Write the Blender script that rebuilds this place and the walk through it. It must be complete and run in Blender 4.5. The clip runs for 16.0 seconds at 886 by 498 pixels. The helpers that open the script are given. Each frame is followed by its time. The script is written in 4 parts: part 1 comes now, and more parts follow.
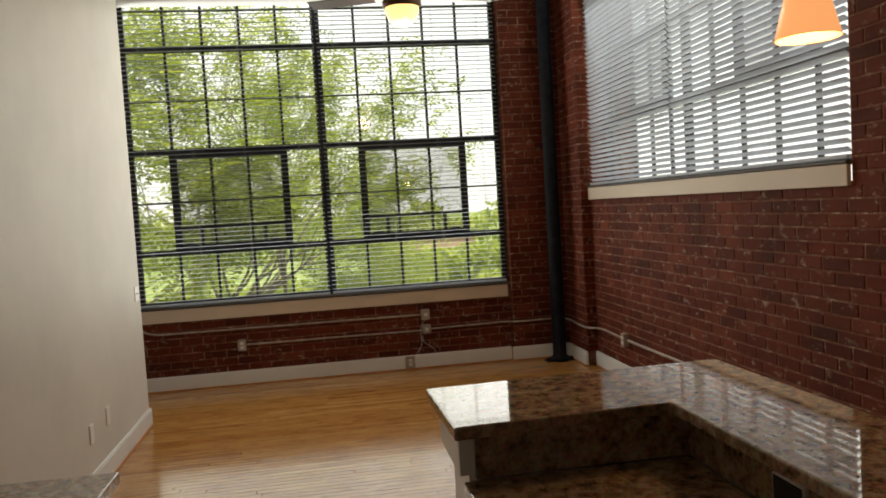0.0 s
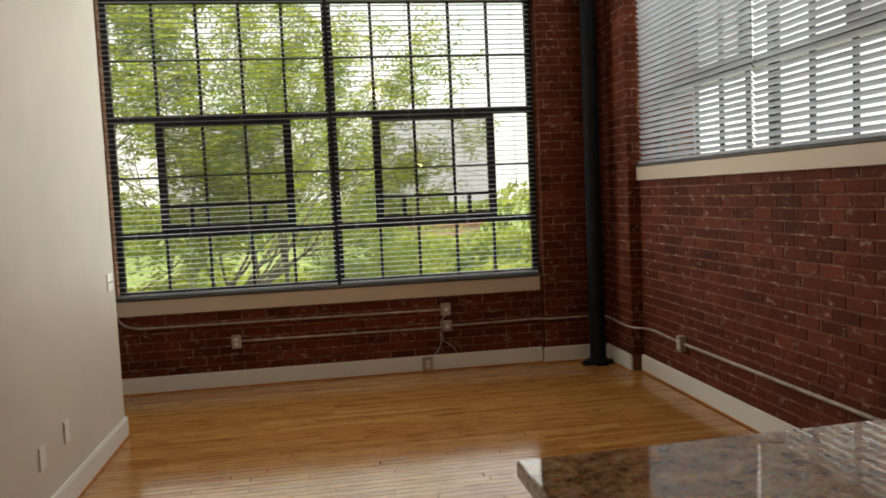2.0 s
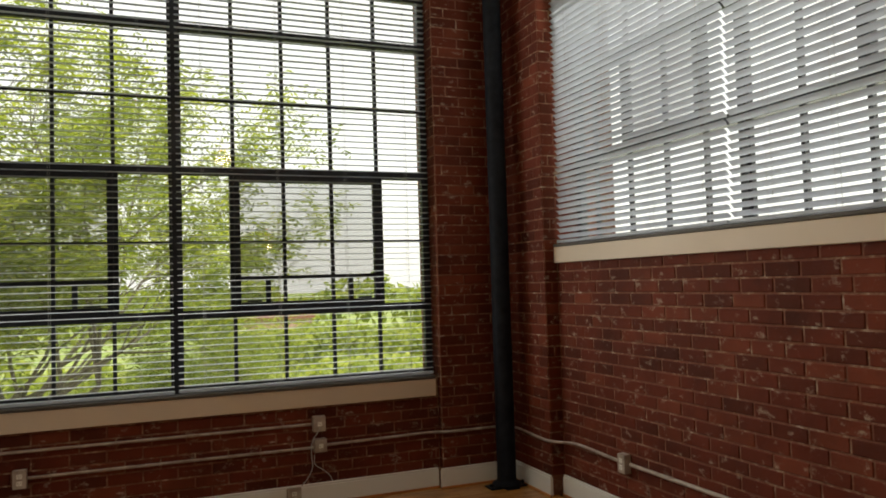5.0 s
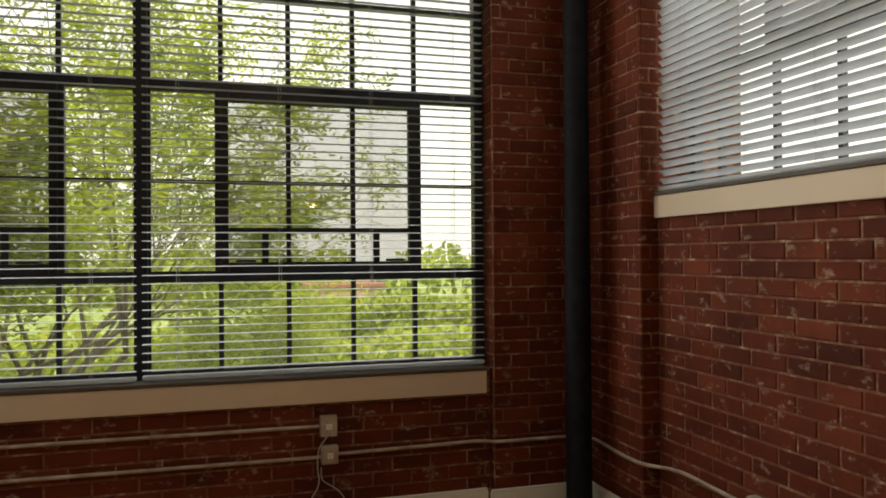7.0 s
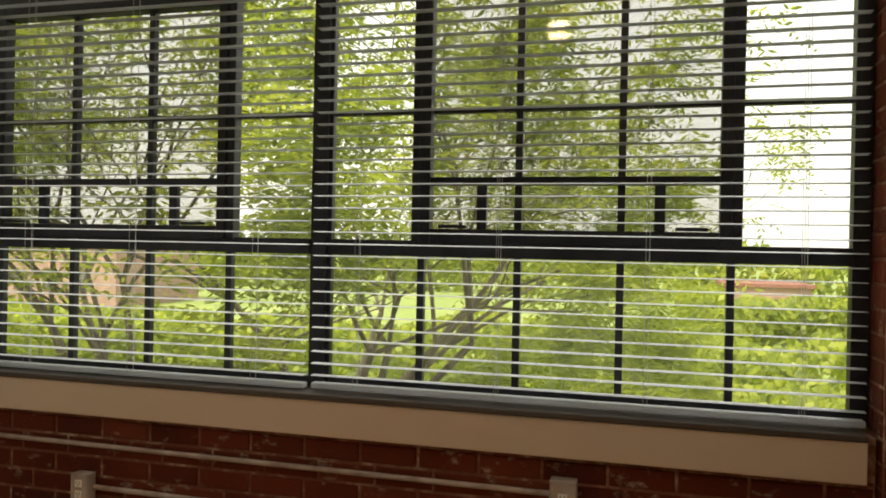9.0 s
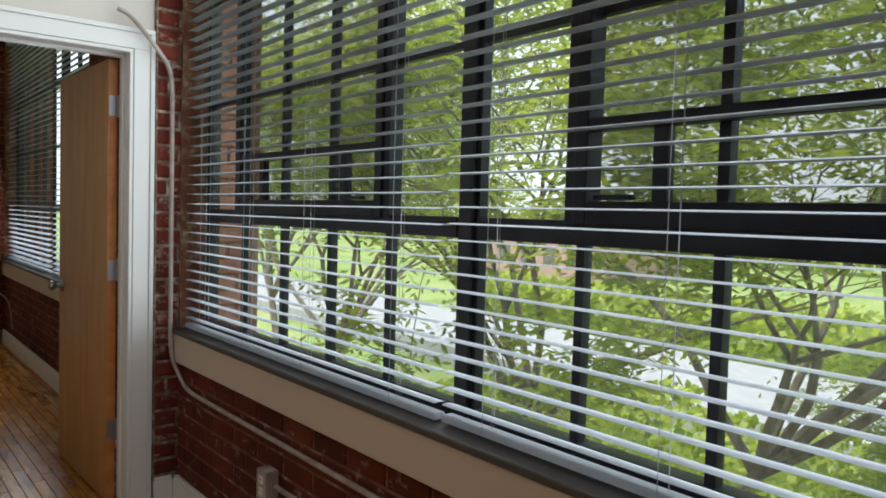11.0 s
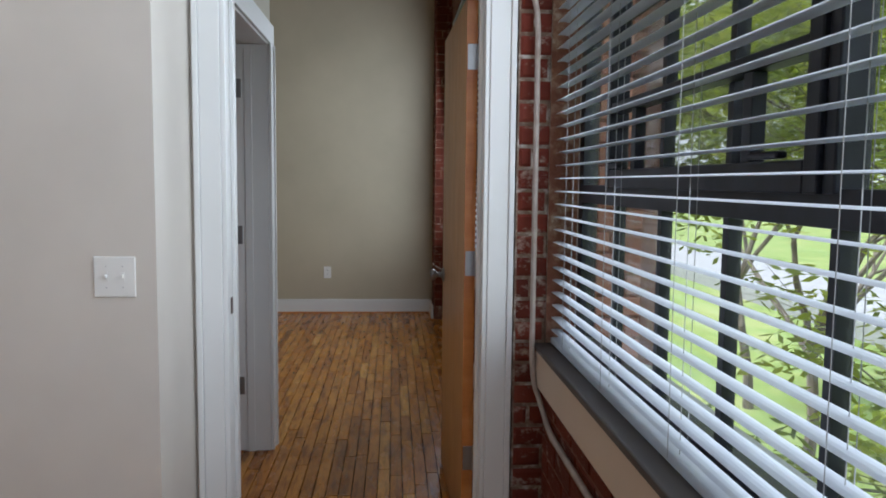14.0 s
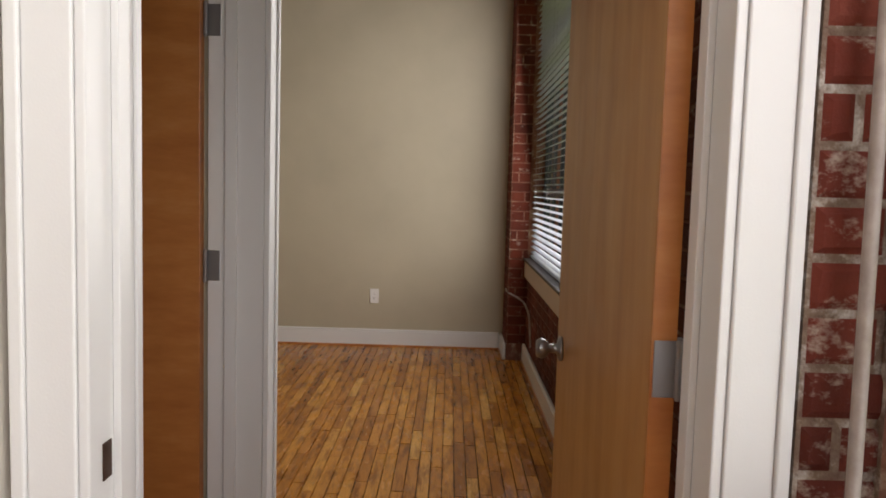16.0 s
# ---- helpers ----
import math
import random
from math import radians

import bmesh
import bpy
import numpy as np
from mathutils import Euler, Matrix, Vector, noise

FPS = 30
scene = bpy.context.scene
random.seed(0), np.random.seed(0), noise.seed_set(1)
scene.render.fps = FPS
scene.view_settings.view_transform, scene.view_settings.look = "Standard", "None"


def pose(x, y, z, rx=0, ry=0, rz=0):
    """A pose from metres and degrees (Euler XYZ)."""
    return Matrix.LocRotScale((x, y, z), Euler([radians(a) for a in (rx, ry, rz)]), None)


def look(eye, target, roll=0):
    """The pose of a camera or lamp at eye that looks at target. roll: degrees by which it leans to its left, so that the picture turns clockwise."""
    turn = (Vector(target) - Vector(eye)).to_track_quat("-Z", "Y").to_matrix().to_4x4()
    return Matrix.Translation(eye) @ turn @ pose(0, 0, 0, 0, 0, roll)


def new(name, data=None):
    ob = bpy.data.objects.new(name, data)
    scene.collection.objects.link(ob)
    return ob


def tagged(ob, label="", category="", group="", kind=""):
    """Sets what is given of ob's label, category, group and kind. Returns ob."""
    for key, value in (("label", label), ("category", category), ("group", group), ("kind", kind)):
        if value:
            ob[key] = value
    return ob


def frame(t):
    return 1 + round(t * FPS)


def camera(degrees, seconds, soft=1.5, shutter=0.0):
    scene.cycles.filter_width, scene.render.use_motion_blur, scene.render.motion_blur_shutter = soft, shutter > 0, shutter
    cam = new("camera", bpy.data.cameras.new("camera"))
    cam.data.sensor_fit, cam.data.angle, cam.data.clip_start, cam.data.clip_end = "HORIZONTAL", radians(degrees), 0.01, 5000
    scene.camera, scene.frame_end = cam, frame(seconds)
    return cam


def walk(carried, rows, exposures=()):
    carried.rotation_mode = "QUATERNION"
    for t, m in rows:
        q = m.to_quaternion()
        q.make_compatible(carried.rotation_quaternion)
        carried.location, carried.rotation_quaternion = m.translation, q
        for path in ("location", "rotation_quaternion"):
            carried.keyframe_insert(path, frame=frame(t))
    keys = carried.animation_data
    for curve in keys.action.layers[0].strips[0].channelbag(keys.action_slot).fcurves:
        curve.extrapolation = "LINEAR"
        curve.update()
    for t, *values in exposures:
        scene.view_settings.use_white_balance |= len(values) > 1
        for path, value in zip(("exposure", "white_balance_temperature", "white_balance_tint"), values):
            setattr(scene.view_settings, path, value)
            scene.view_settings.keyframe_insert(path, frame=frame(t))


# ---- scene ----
cam = camera(61.0, 16.0, soft=1.8)
PATH = [
    (0, (0.622, -0.118, 1.623), (0.938, 1.854, 1.51), -3.4),
    (0.5, (0.635, 0.114, 1.588), (0.957, 2.084, 1.466), -3.2),
    (1, (0.586, 0.378, 1.584), (0.91, 2.348, 1.459), -2.9),
    (1.5, (0.599, 0.633, 1.577), (0.907, 2.604, 1.444), -2.6),
    (2, (0.585, 0.834, 1.557), (0.892, 2.805, 1.414), -2.6),
    (2.5, (0.476, 0.993, 1.53), (0.827, 2.957, 1.387), -2.6),
    (3, (0.369, 1.191, 1.535), (0.813, 3.137, 1.409), -2.7),
    (3.5, (0.356, 1.445, 1.539), (0.919, 3.363, 1.498), -2.7),
    (4, (0.363, 1.665, 1.538), (1.043, 3.545, 1.596), -2.5),
    (4.2, (0.383, 1.757, 1.541), (1.104, 3.621, 1.632), -2.5),
    (6.5, (0.828, 3.141, 1.378), (1.585, 4.991, 1.425), -1.2),
    (7, (1.076, 3.457, 1.426), (1.64, 5.376, 1.442), -0.4),
    (7.5, (1.336, 3.778, 1.472), (1.625, 5.756, 1.44), -0.0),
    (8, (1.534, 4.156, 1.438), (1.573, 6.155, 1.393), 0.5),
    (8.5, (1.716, 4.502, 1.364), (1.492, 6.489, 1.326), 1.1),
    (8.7, (1.762, 4.685, 1.33), (1.423, 6.656, 1.31), 1.1),
    (10.8, (2.172, 6.086, 1.36), (0.707, 7.446, 1.281), 1.7),
    (11, (2.194, 6.199, 1.358), (0.635, 7.449, 1.266), 1.6),
    (11.5, (2.201, 6.429, 1.385), (0.463, 7.411, 1.263), 1.4),
    (12, (2.231, 6.595, 1.392), (0.375, 7.325, 1.243), 0.8),
    (12.5, (2.188, 6.698, 1.386), (0.267, 7.227, 1.214), 0.5),
    (13, (1.972, 6.753, 1.375), (0.015, 7.119, 1.184), 0.6),
    (13.5, (1.678, 6.827, 1.362), (-0.3, 7.064, 1.178), 0.8),
    (14, (1.331, 6.872, 1.356), (-0.657, 7.004, 1.18), 0.6),
    (14.5, (0.921, 6.855, 1.344), (-1.071, 6.94, 1.182), 0.8),
    (15, (0.519, 6.866, 1.339), (-1.475, 6.909, 1.186), 1.0),
    (15.5, (0.15, 6.852, 1.333), (-1.843, 6.863, 1.176), 1.3),
    (16, (-0.208, 6.809, 1.337), (-2.202, 6.793, 1.175), 1.6),
]
walk(cam, [(t, look(eye, target, roll)) for t, eye, target, roll in PATH],
     [(0, 0.12, 7250, 5), (4.2, 0.04, 7250, 5), (6.5, 0.02, 7700, 4), (8.7, 0.28, 7900, 4), (10.8, 0.08, 6150, 3), (13.5, 0.1, 5600, 6), (15, 0.22, 5950, 8), (15.5, 0.32, 6050, 8), (16, 0.48, 6900, 15)])
# world and lights
world = bpy.data.worlds.new("sky")
scene.world = world
world.use_nodes = True
wn = world.node_tree
sky = wn.nodes.new("ShaderNodeTexSky")
sky.sky_type, sky.sun_disc = "NISHITA", False
sky.sun_elevation, sky.sun_rotation = radians(60), radians(-158)
sky.air_density, sky.dust_density = 1.0, 4.0
cloud = wn.nodes.new("ShaderNodeMix")
cloud.data_type = "RGBA"
cloud.inputs["Factor"].default_value = 0.72
cloud.inputs["B"].default_value = (10.6, 10.8, 11.0, 1)
wn.links.new(sky.outputs[0], cloud.inputs["A"])
wn.links.new(cloud.outputs["Result"], wn.nodes["Background"].inputs[0])
wn.nodes["Background"].inputs[1].default_value = 0.15
sun = new("sun", bpy.data.lights.new("sun", "SUN"))
sun.data.energy, sun.data.angle, sun.data.color = 5.0, radians(15), (1, 0.96, 0.9)
sun.matrix_world = look((-8, -20, 38), (0, 0, 0))


# skylight that comes in by the window openings
for name, place, aim, w, h, power in (("skylight_1", (0.66, 7.37, 2.4), (0.66, 0, 2.0), 3.5, 3.1, 64), ("skylight_2", (3.34, 5.0, 2.8), (0, 5.0, 2.0), 3.5, 2.1, 38), ("skylight_3", (-4.5, 7.385, 1.85), (-4.5, 0, 1.0), 2.9, 2.0, 43)):
    li = new(name, bpy.data.lights.new(name, "AREA"))
    li.data.shape, li.data.size, li.data.size_y, li.data.energy, li.data.color = "RECTANGLE", w, h, power, (0.97, 0.98, 1.0)
    li.matrix_world = look(place, aim)


# ---- materials ----
class Mat:
    """A Principled material with shorthand for its nodes."""

    def __init__(self, name, color=(0.5, 0.5, 0.5), rough=0.5, metal=0.0, spec=0.5):
        self.m = bpy.data.materials.new(name)
        self.m.use_nodes = True
        self.t = self.m.node_tree
        self.p = self.t.nodes["Principled BSDF"]
        self.p.inputs["Base Color"].default_value = (*color, 1)
        self.p.inputs["Roughness"].default_value = rough
        self.p.inputs["Metallic"].default_value = metal
        self.p.inputs["Specular IOR Level"].default_value = spec

    def node(self, kind, **inputs):
        n = self.t.nodes.new(kind)
        for k, v in inputs.items():
            n.inputs[k.replace("_", " ")].default_value = v
        return n

    def link(self, a, b):
        self.t.links.new(a, b)

    def coords(self, scale=(1, 1, 1)):
        g = self.node("ShaderNodeNewGeometry")
        m = self.node("ShaderNodeMapping")
        m.inputs["Scale"].default_value = scale
        self.link(g.outputs["Position"], m.inputs["Vector"])
        return m.outputs[0]

    def noise(self, size, scale=(1, 1, 1), detail=4.0, rough=0.55):
        n = self.node("ShaderNodeTexNoise", Scale=size, Detail=detail, Roughness=rough)
        self.link(self.coords(scale), n.inputs["Vector"])
        return n.outputs["Fac"]

    def ramp(self, fac, stops):
        r = self.t.nodes.new("ShaderNodeValToRGB")
        e = r.color_ramp.elements
        while len(e) < len(stops):
            e.new(0.5)
        for k, (pos, c) in zip(e, stops):
            k.position = pos
            k.color = (*c, 1) if len(c) == 3 else c
        self.link(fac, r.inputs[0])
        return r.outputs["Color"]

    def mix(self, fac, a, b, mode="MIX"):
        n = self.node("ShaderNodeMix")
        n.data_type, n.blend_type = "RGBA", mode
        for key, v in (("Factor", fac), ("A", a), ("B", b)):
            if isinstance(v, (int, float)):
                n.inputs[key].default_value = v
            elif isinstance(v, tuple):
                n.inputs[key].default_value = (*v, 1)
            else:
                self.link(v, n.inputs[key])
        return n.outputs["Result"]

    def tone(self):
        """A random number for each piece, from its object or its own attribute."""
        o = self.node("ShaderNodeObjectInfo")
        a = self.node("ShaderNodeAttribute")
        a.attribute_name = "tone"
        s = self.node("ShaderNodeMath")
        s.operation = "ADD"
        self.link(o.outputs["Random"], s.inputs[0])
        self.link(a.outputs["Fac"], s.inputs[1])
        f = self.node("ShaderNodeMath")
        f.operation = "FRACT"
        self.link(s.outputs[0], f.inputs[0])
        return f.outputs[0]

    def color(self, c):
        self.link(c, self.p.inputs["Base Color"])

    def rough(self, fac, lo, hi):
        r = self.node("ShaderNodeMapRange")
        r.inputs["To Min"].default_value, r.inputs["To Max"].default_value = lo, hi
        self.link(fac, r.inputs["Value"])
        self.link(r.outputs[0], self.p.inputs["Roughness"])

    def bump(self, fac, strength, dist):
        b = self.node("ShaderNodeBump", Strength=strength, Distance=dist)
        self.link(fac, b.inputs["Height"])
        self.link(b.outputs[0], self.p.inputs["Normal"])


def paint(name, color, rough=0.55, grain=0.06):
    k = Mat(name, color, rough)
    n = k.noise(1.7)
    dark = tuple(c * (1 - grain * 2) for c in color)
    k.color(k.mix(k.ramp(n, [(0.3, (0, 0, 0)), (0.7, (1, 1, 1))]), dark, color))
    k.bump(k.noise(260, detail=2), 0.12, 0.002)
    k.rough(k.noise(9), rough - 0.08, rough + 0.1)
    return k.m


WALL_PAINT = paint("wall_paint", (0.68, 0.63, 0.57), 0.5)
BED_PAINT = paint("bedroom_paint", (0.52, 0.46, 0.34), 0.6)
TRIM = paint("trim_paint", (0.80, 0.80, 0.79), 0.35, 0.03)
SILL_PAINT = paint("sill_paint", (0.62, 0.52, 0.42), 0.45, 0.04)
CEIL = paint("ceiling_paint", (0.6, 0.57, 0.52), 0.7)
PLATE = paint("plate_plastic", (0.82, 0.81, 0.78), 0.3, 0.02)


def brick_material(name, dark, red, pale, mortar_smear, edge=0.57):
    k = Mat(name, red, 0.8, 0.0, 0.22)
    base = k.ramp(k.tone(), [(0.0, dark), (0.35, red), (0.75, red), (1.0, pale)])
    fine = k.noise(38, detail=6, rough=0.7)
    c = k.mix(k.ramp(fine, [(0.35, (0.55, 0.55, 0.55)), (0.7, (1.15, 1.1, 1.1))]), (0, 0, 0), base, "MIX")
    c = k.mix(0.75, base, c, "MULTIPLY")
    c = k.mix(0.55, base, c)
    chips = k.ramp(k.noise(11, (1, 1, 1.6), 7, 0.72), [(edge, (0, 0, 0)), (edge + 0.1, (1, 1, 1))])
    c = k.mix(k.mix(1.0, chips, (mortar_smear,) * 3, "MULTIPLY"), c, (0.42, 0.33, 0.27))
    soot = k.ramp(k.noise(2.2, detail=5), [(0.35, (0.55, 0.52, 0.5)), (0.65, (1, 1, 1))])
    c = k.mix(1.0, c, soot, "MULTIPLY")
    k.color(c)
    k.rough(fine, 0.6, 0.9)
    k.bump(k.noise(70, detail=6, rough=0.7), 0.6, 0.006)
    return k.m


BRICK = brick_material("old_red_brick", (0.15, 0.03, 0.014), (0.225, 0.046, 0.022), (0.29, 0.075, 0.037), 0.85, 0.575)
PIER_BRICK = brick_material("splashed_red_brick", (0.17, 0.036, 0.022), (0.25, 0.055, 0.034), (0.32, 0.085, 0.055), 0.95, 0.545)
# pale outer brick, its colours raised further to make up for missing daylight
OUT_BRICK = brick_material("pale_brightened_brick", (0.55, 0.28, 0.21), (0.68, 0.38, 0.29), (0.74, 0.52, 0.44), 0.8)

k = Mat("mortar", (0.2, 0.14, 0.11), 0.9)
k.color(k.ramp(k.noise(13, detail=7, rough=0.7), [(0.3, (0.14, 0.045, 0.026)), (0.5, (0.185, 0.072, 0.045)), (0.6, (0.28, 0.17, 0.115)), (0.70, (0.52, 0.44, 0.36))]))
k.bump(k.noise(90, detail=5), 0.7, 0.006)
MORTAR = k.m
k = Mat("pale_mortar", (0.4, 0.34, 0.3), 0.9)
k.color(k.ramp(k.noise(17, detail=7, rough=0.7), [(0.3, (0.12, 0.055, 0.038)), (0.5, (0.21, 0.145, 0.105)), (0.66, (0.55, 0.50, 0.45))]))
k.bump(k.noise(90, detail=5), 0.8, 0.008)
PALE_MORTAR = k.m
LEDGE = paint("ledge_paint", (0.085, 0.072, 0.064), 0.6, 0.25)


def board_material(name, stops, rough, grain_dark, spots, shine=0.5):
    k = Mat(name, (0.5, 0.3, 0.1), rough, 0.0, shine)
    base = k.ramp(k.tone(), stops)
    grain = k.noise(14, (1.2, 16, 1), 6, 0.65)
    c = k.mix(k.ramp(grain, [(0.42, (1, 1, 1)), (0.72, (0, 0, 0))]), tuple(g for g in grain_dark), base)
    c = k.mix(0.5, base, c)
    blot = k.ramp(k.noise(5, (0.8, 5, 1), 6, 0.72), [(0.38, (0.36, 0.25, 0.16)), (0.53, (1, 1, 1))])
    c = k.mix(spots, c, blot, "MULTIPLY")
    k.color(c)
    k.rough(k.noise(4, (1, 3, 1), 5), rough * 0.7, rough * 1.5)
    k.bump(k.noise(7, (0.6, 3, 1), 3), 0.10, 0.004)
    return k.m


MAPLE = board_material("maple_floor", [(0.0, (0.40, 0.175, 0.045)), (0.3, (0.47, 0.22, 0.062)), (0.8, (0.52, 0.26, 0.078)), (1.0, (0.57, 0.31, 0.11))], 0.12, (0.22, 0.075, 0.018), 0.55)
OLD_BOARD = board_material("old_floor_board", [(0.0, (0.30, 0.105, 0.014)), (0.3, (0.48, 0.185, 0.026)), (0.8, (0.56, 0.235, 0.036)), (1.0, (0.66, 0.34, 0.08))], 0.24, (0.14, 0.05, 0.012), 0.85, 0.4)
GAP = Mat("floor_gap", (0.03, 0.014, 0.006), 0.8).m

k = Mat("granite", (0.2, 0.14, 0.1), 0.06, 0, 0.75)
v = k.node("ShaderNodeTexVoronoi", Scale=120.0)
k.link(k.coords(), v.inputs["Vector"])
big = k.ramp(k.noise(26, detail=8, rough=0.75), [(0.36, (0.05, 0.034, 0.025)), (0.45, (0.26, 0.15, 0.078)), (0.56, (0.44, 0.30, 0.18)), (0.7, (0.58, 0.48, 0.37))])
k.color(k.mix(0.35, big, k.mix(1.0, big, v.outputs["Color"], "MULTIPLY")))
k.rough(k.noise(60), 0.02, 0.05)
GRANITE = k.m

k = Mat("birch_door", (0.45, 0.2, 0.06), 0.38)
gr = k.noise(5, (3.0, 3.0, 0.35), 6, 0.6)
k.color(k.ramp(gr, [(0.3, (0.40, 0.185, 0.058)), (0.5, (0.47, 0.23, 0.078)), (0.72, (0.54, 0.29, 0.11))]))
k.bump(k.noise(60, (1, 1, 0.08)), 0.08, 0.002)
k.rough(k.noise(12), 0.3, 0.45)
DOOR_WOOD = k.m
k = Mat("figured_birch", (0.45, 0.16, 0.04), 0.35)
gr = k.noise(3.2, (1.2, 1.2, 4.5), 5, 0.6)
k.color(k.ramp(gr, [(0.3, (0.37, 0.12, 0.028)), (0.55, (0.48, 0.18, 0.045)), (0.75, (0.55, 0.24, 0.075))]))
FIGURED = k.m

k = Mat("black_steel", (0.012, 0.013, 0.016), 0.4, 0.0, 0.3)
k.color(k.ramp(k.noise(9, detail=6), [(0.3, (0.008, 0.009, 0.013)), (0.75, (0.030, 0.034, 0.044))]))
k.bump(k.noise(45, detail=4), 0.15, 0.002)
STEEL = k.m
k = Mat("column_paint", (0.006, 0.007, 0.010), 0.62, 0.0, 0.12)
k.color(k.ramp(k.noise(14, detail=6), [(0.3, (0.004, 0.005, 0.008)), (0.75, (0.014, 0.016, 0.022))]))
k.bump(k.noise(40, detail=4), 0.2, 0.003)
COLUMN = k.m
STONE = paint("pale_stone", (0.46, 0.47, 0.44), 0.7, 0.1)
k = Mat("slat_enamel", (0.62, 0.64, 0.67), 0.38)
k.color(k.ramp(k.noise(6, detail=4), [(0.3, (0.47, 0.50, 0.56)), (0.7, (0.59, 0.63, 0.69))]))
tl = k.node("ShaderNodeBsdfTranslucent", Color=(0.70, 0.72, 0.76, 1))
mx = k.node("ShaderNodeMixShader", Fac=0.48)
k.link(k.p.outputs[0], mx.inputs[1])
k.link(tl.outputs[0], mx.inputs[2])
k.link(mx.outputs[0], k.t.nodes["Material Output"].inputs[0])
SLAT = k.m
CORD = Mat("cord", (0.42, 0.42, 0.42), 0.8).m
k = Mat("galvanised_metal", (0.55, 0.55, 0.54), 0.35, 0.9)
k.rough(k.noise(20), 0.25, 0.5)
GALV = k.m
k = Mat("painted_conduit", (0.40, 0.33, 0.29), 0.5)
k.color(k.ramp(k.noise(12, detail=5), [(0.3, (0.25, 0.19, 0.16)), (0.7, (0.50, 0.44, 0.40))]))
CONDUIT = k.m
k = Mat("hinge_metal", (0.36, 0.36, 0.37), 0.35, 0.9)
k.rough(k.noise(30), 0.25, 0.45)
NICKEL = k.m
DARK = Mat("dark_plastic", (0.015, 0.014, 0.013), 0.4).m
BLADE = paint("fan_blade_wood", (0.05, 0.03, 0.022), 0.45, 0.2)
BRONZE = Mat("bronze_metal", (0.10, 0.05, 0.03), 0.4, 0.8).m


def lamp_glass(name, color, strength):
    k = Mat(name, color, 0.3)
    k.p.inputs["Emission Color"].default_value = (*color, 1)
    k.p.inputs["Emission Strength"].default_value = strength
    return k.m


AMBER = lamp_glass("amber_glass", (1.0, 0.42, 0.17), 0.85)
BOWL = lamp_glass("frosted_bowl", (1.0, 0.62, 0.25), 1.6)

k = Mat("window_glass", (1, 1, 1), 0.0)
tr = k.node("ShaderNodeBsdfTransparent")
gl = k.node("ShaderNodeBsdfGlossy", Roughness=0.02)
lw = k.node("ShaderNodeLayerWeight", Blend=0.5)
fr = k.node("ShaderNodeMath")
fr.operation = "POWER"
fr.inputs[1].default_value = 5.0
k.link(lw.outputs["Facing"], fr.inputs[0])
mx = k.node("ShaderNodeMixShader")
fm = k.node("ShaderNodeMath")
fm.operation = "MULTIPLY_ADD"
fm.inputs[1].default_value, fm.inputs[2].default_value = 0.5, 0.018
k.link(fr.outputs[0], fm.inputs[0])
k.link(fm.outputs[0], mx.inputs[0])
k.link(tr.outputs[0], mx.inputs[1])
k.link(gl.outputs[0], mx.inputs[2])
k.link(mx.outputs[0], k.t.nodes["Material Output"].inputs[0])
dust = k.node("ShaderNodeBsdfTranslucent", Color=(0.8, 0.82, 0.8, 1))
film_amount = k.node("ShaderNodeMapRange")
film_amount.inputs["To Min"].default_value, film_amount.inputs["To Max"].default_value = 0.0, 0.055
k.link(k.noise(2.3, (1, 1, 0.6), 5), film_amount.inputs["Value"])
dm = k.node("ShaderNodeMixShader")
k.link(film_amount.outputs[0], dm.inputs[0])
k.link(mx.outputs[0], dm.inputs[1])
k.link(dust.outputs[0], dm.inputs[2])
k.link(dm.outputs[0], k.t.nodes["Material Output"].inputs[0])
GLASS = k.m

k = Mat("insect_screen", (0.12, 0.12, 0.13), 0.7)
tr = k.node("ShaderNodeBsdfTransparent")
mx = k.node("ShaderNodeMixShader", Fac=0.26)
k.link(tr.outputs[0], mx.inputs[1])
k.link(k.p.outputs[0], mx.inputs[2])
k.link(mx.outputs[0], k.t.nodes["Material Output"].inputs[0])
SCREEN = k.m

k = Mat("leaf", (0.12, 0.2, 0.03), 0.5)
lc = k.ramp(k.tone(), [(0.0, (0.13, 0.18, 0.02)), (0.5, (0.26, 0.32, 0.038)), (1.0, (0.39, 0.43, 0.075))])
k.color(lc)
tl = k.node("ShaderNodeBsdfTranslucent")
k.link(k.mix(1.0, lc, (1.5, 1.5, 1.2), "MULTIPLY"), tl.inputs[0])
mx = k.node("ShaderNodeMixShader", Fac=0.55)
k.link(k.p.outputs[0], mx.inputs[1])
k.link(tl.outputs[0], mx.inputs[2])
k.link(mx.outputs[0], k.t.nodes["Material Output"].inputs[0])
LEAF = k.m
k = Mat("bark", (0.15, 0.12, 0.09), 0.9)
k.color(k.ramp(k.noise(9, (1, 1, 0.3), 6), [(0.3, (0.08, 0.065, 0.05)), (0.7, (0.24, 0.2, 0.16))]))
BARK = k.m
k = Mat("grass_ground", (0.12, 0.2, 0.04), 0.9)
k.color(k.ramp(k.noise(0.35, detail=8, rough=0.7), [(0.3, (0.13, 0.20, 0.035)), (0.5, (0.20, 0.27, 0.06)), (0.66, (0.30, 0.32, 0.11)), (0.8, (0.40, 0.34, 0.24))]))
GRASS = k.m
k = Mat("asphalt", (0.2, 0.2, 0.2), 0.9)
k.color(k.ramp(k.noise(3, detail=6), [(0.3, (0.26, 0.26, 0.27)), (0.7, (0.36, 0.36, 0.36))]))
ROAD = k.m
k = Mat("pale_concrete", (0.5, 0.5, 0.48), 0.85)
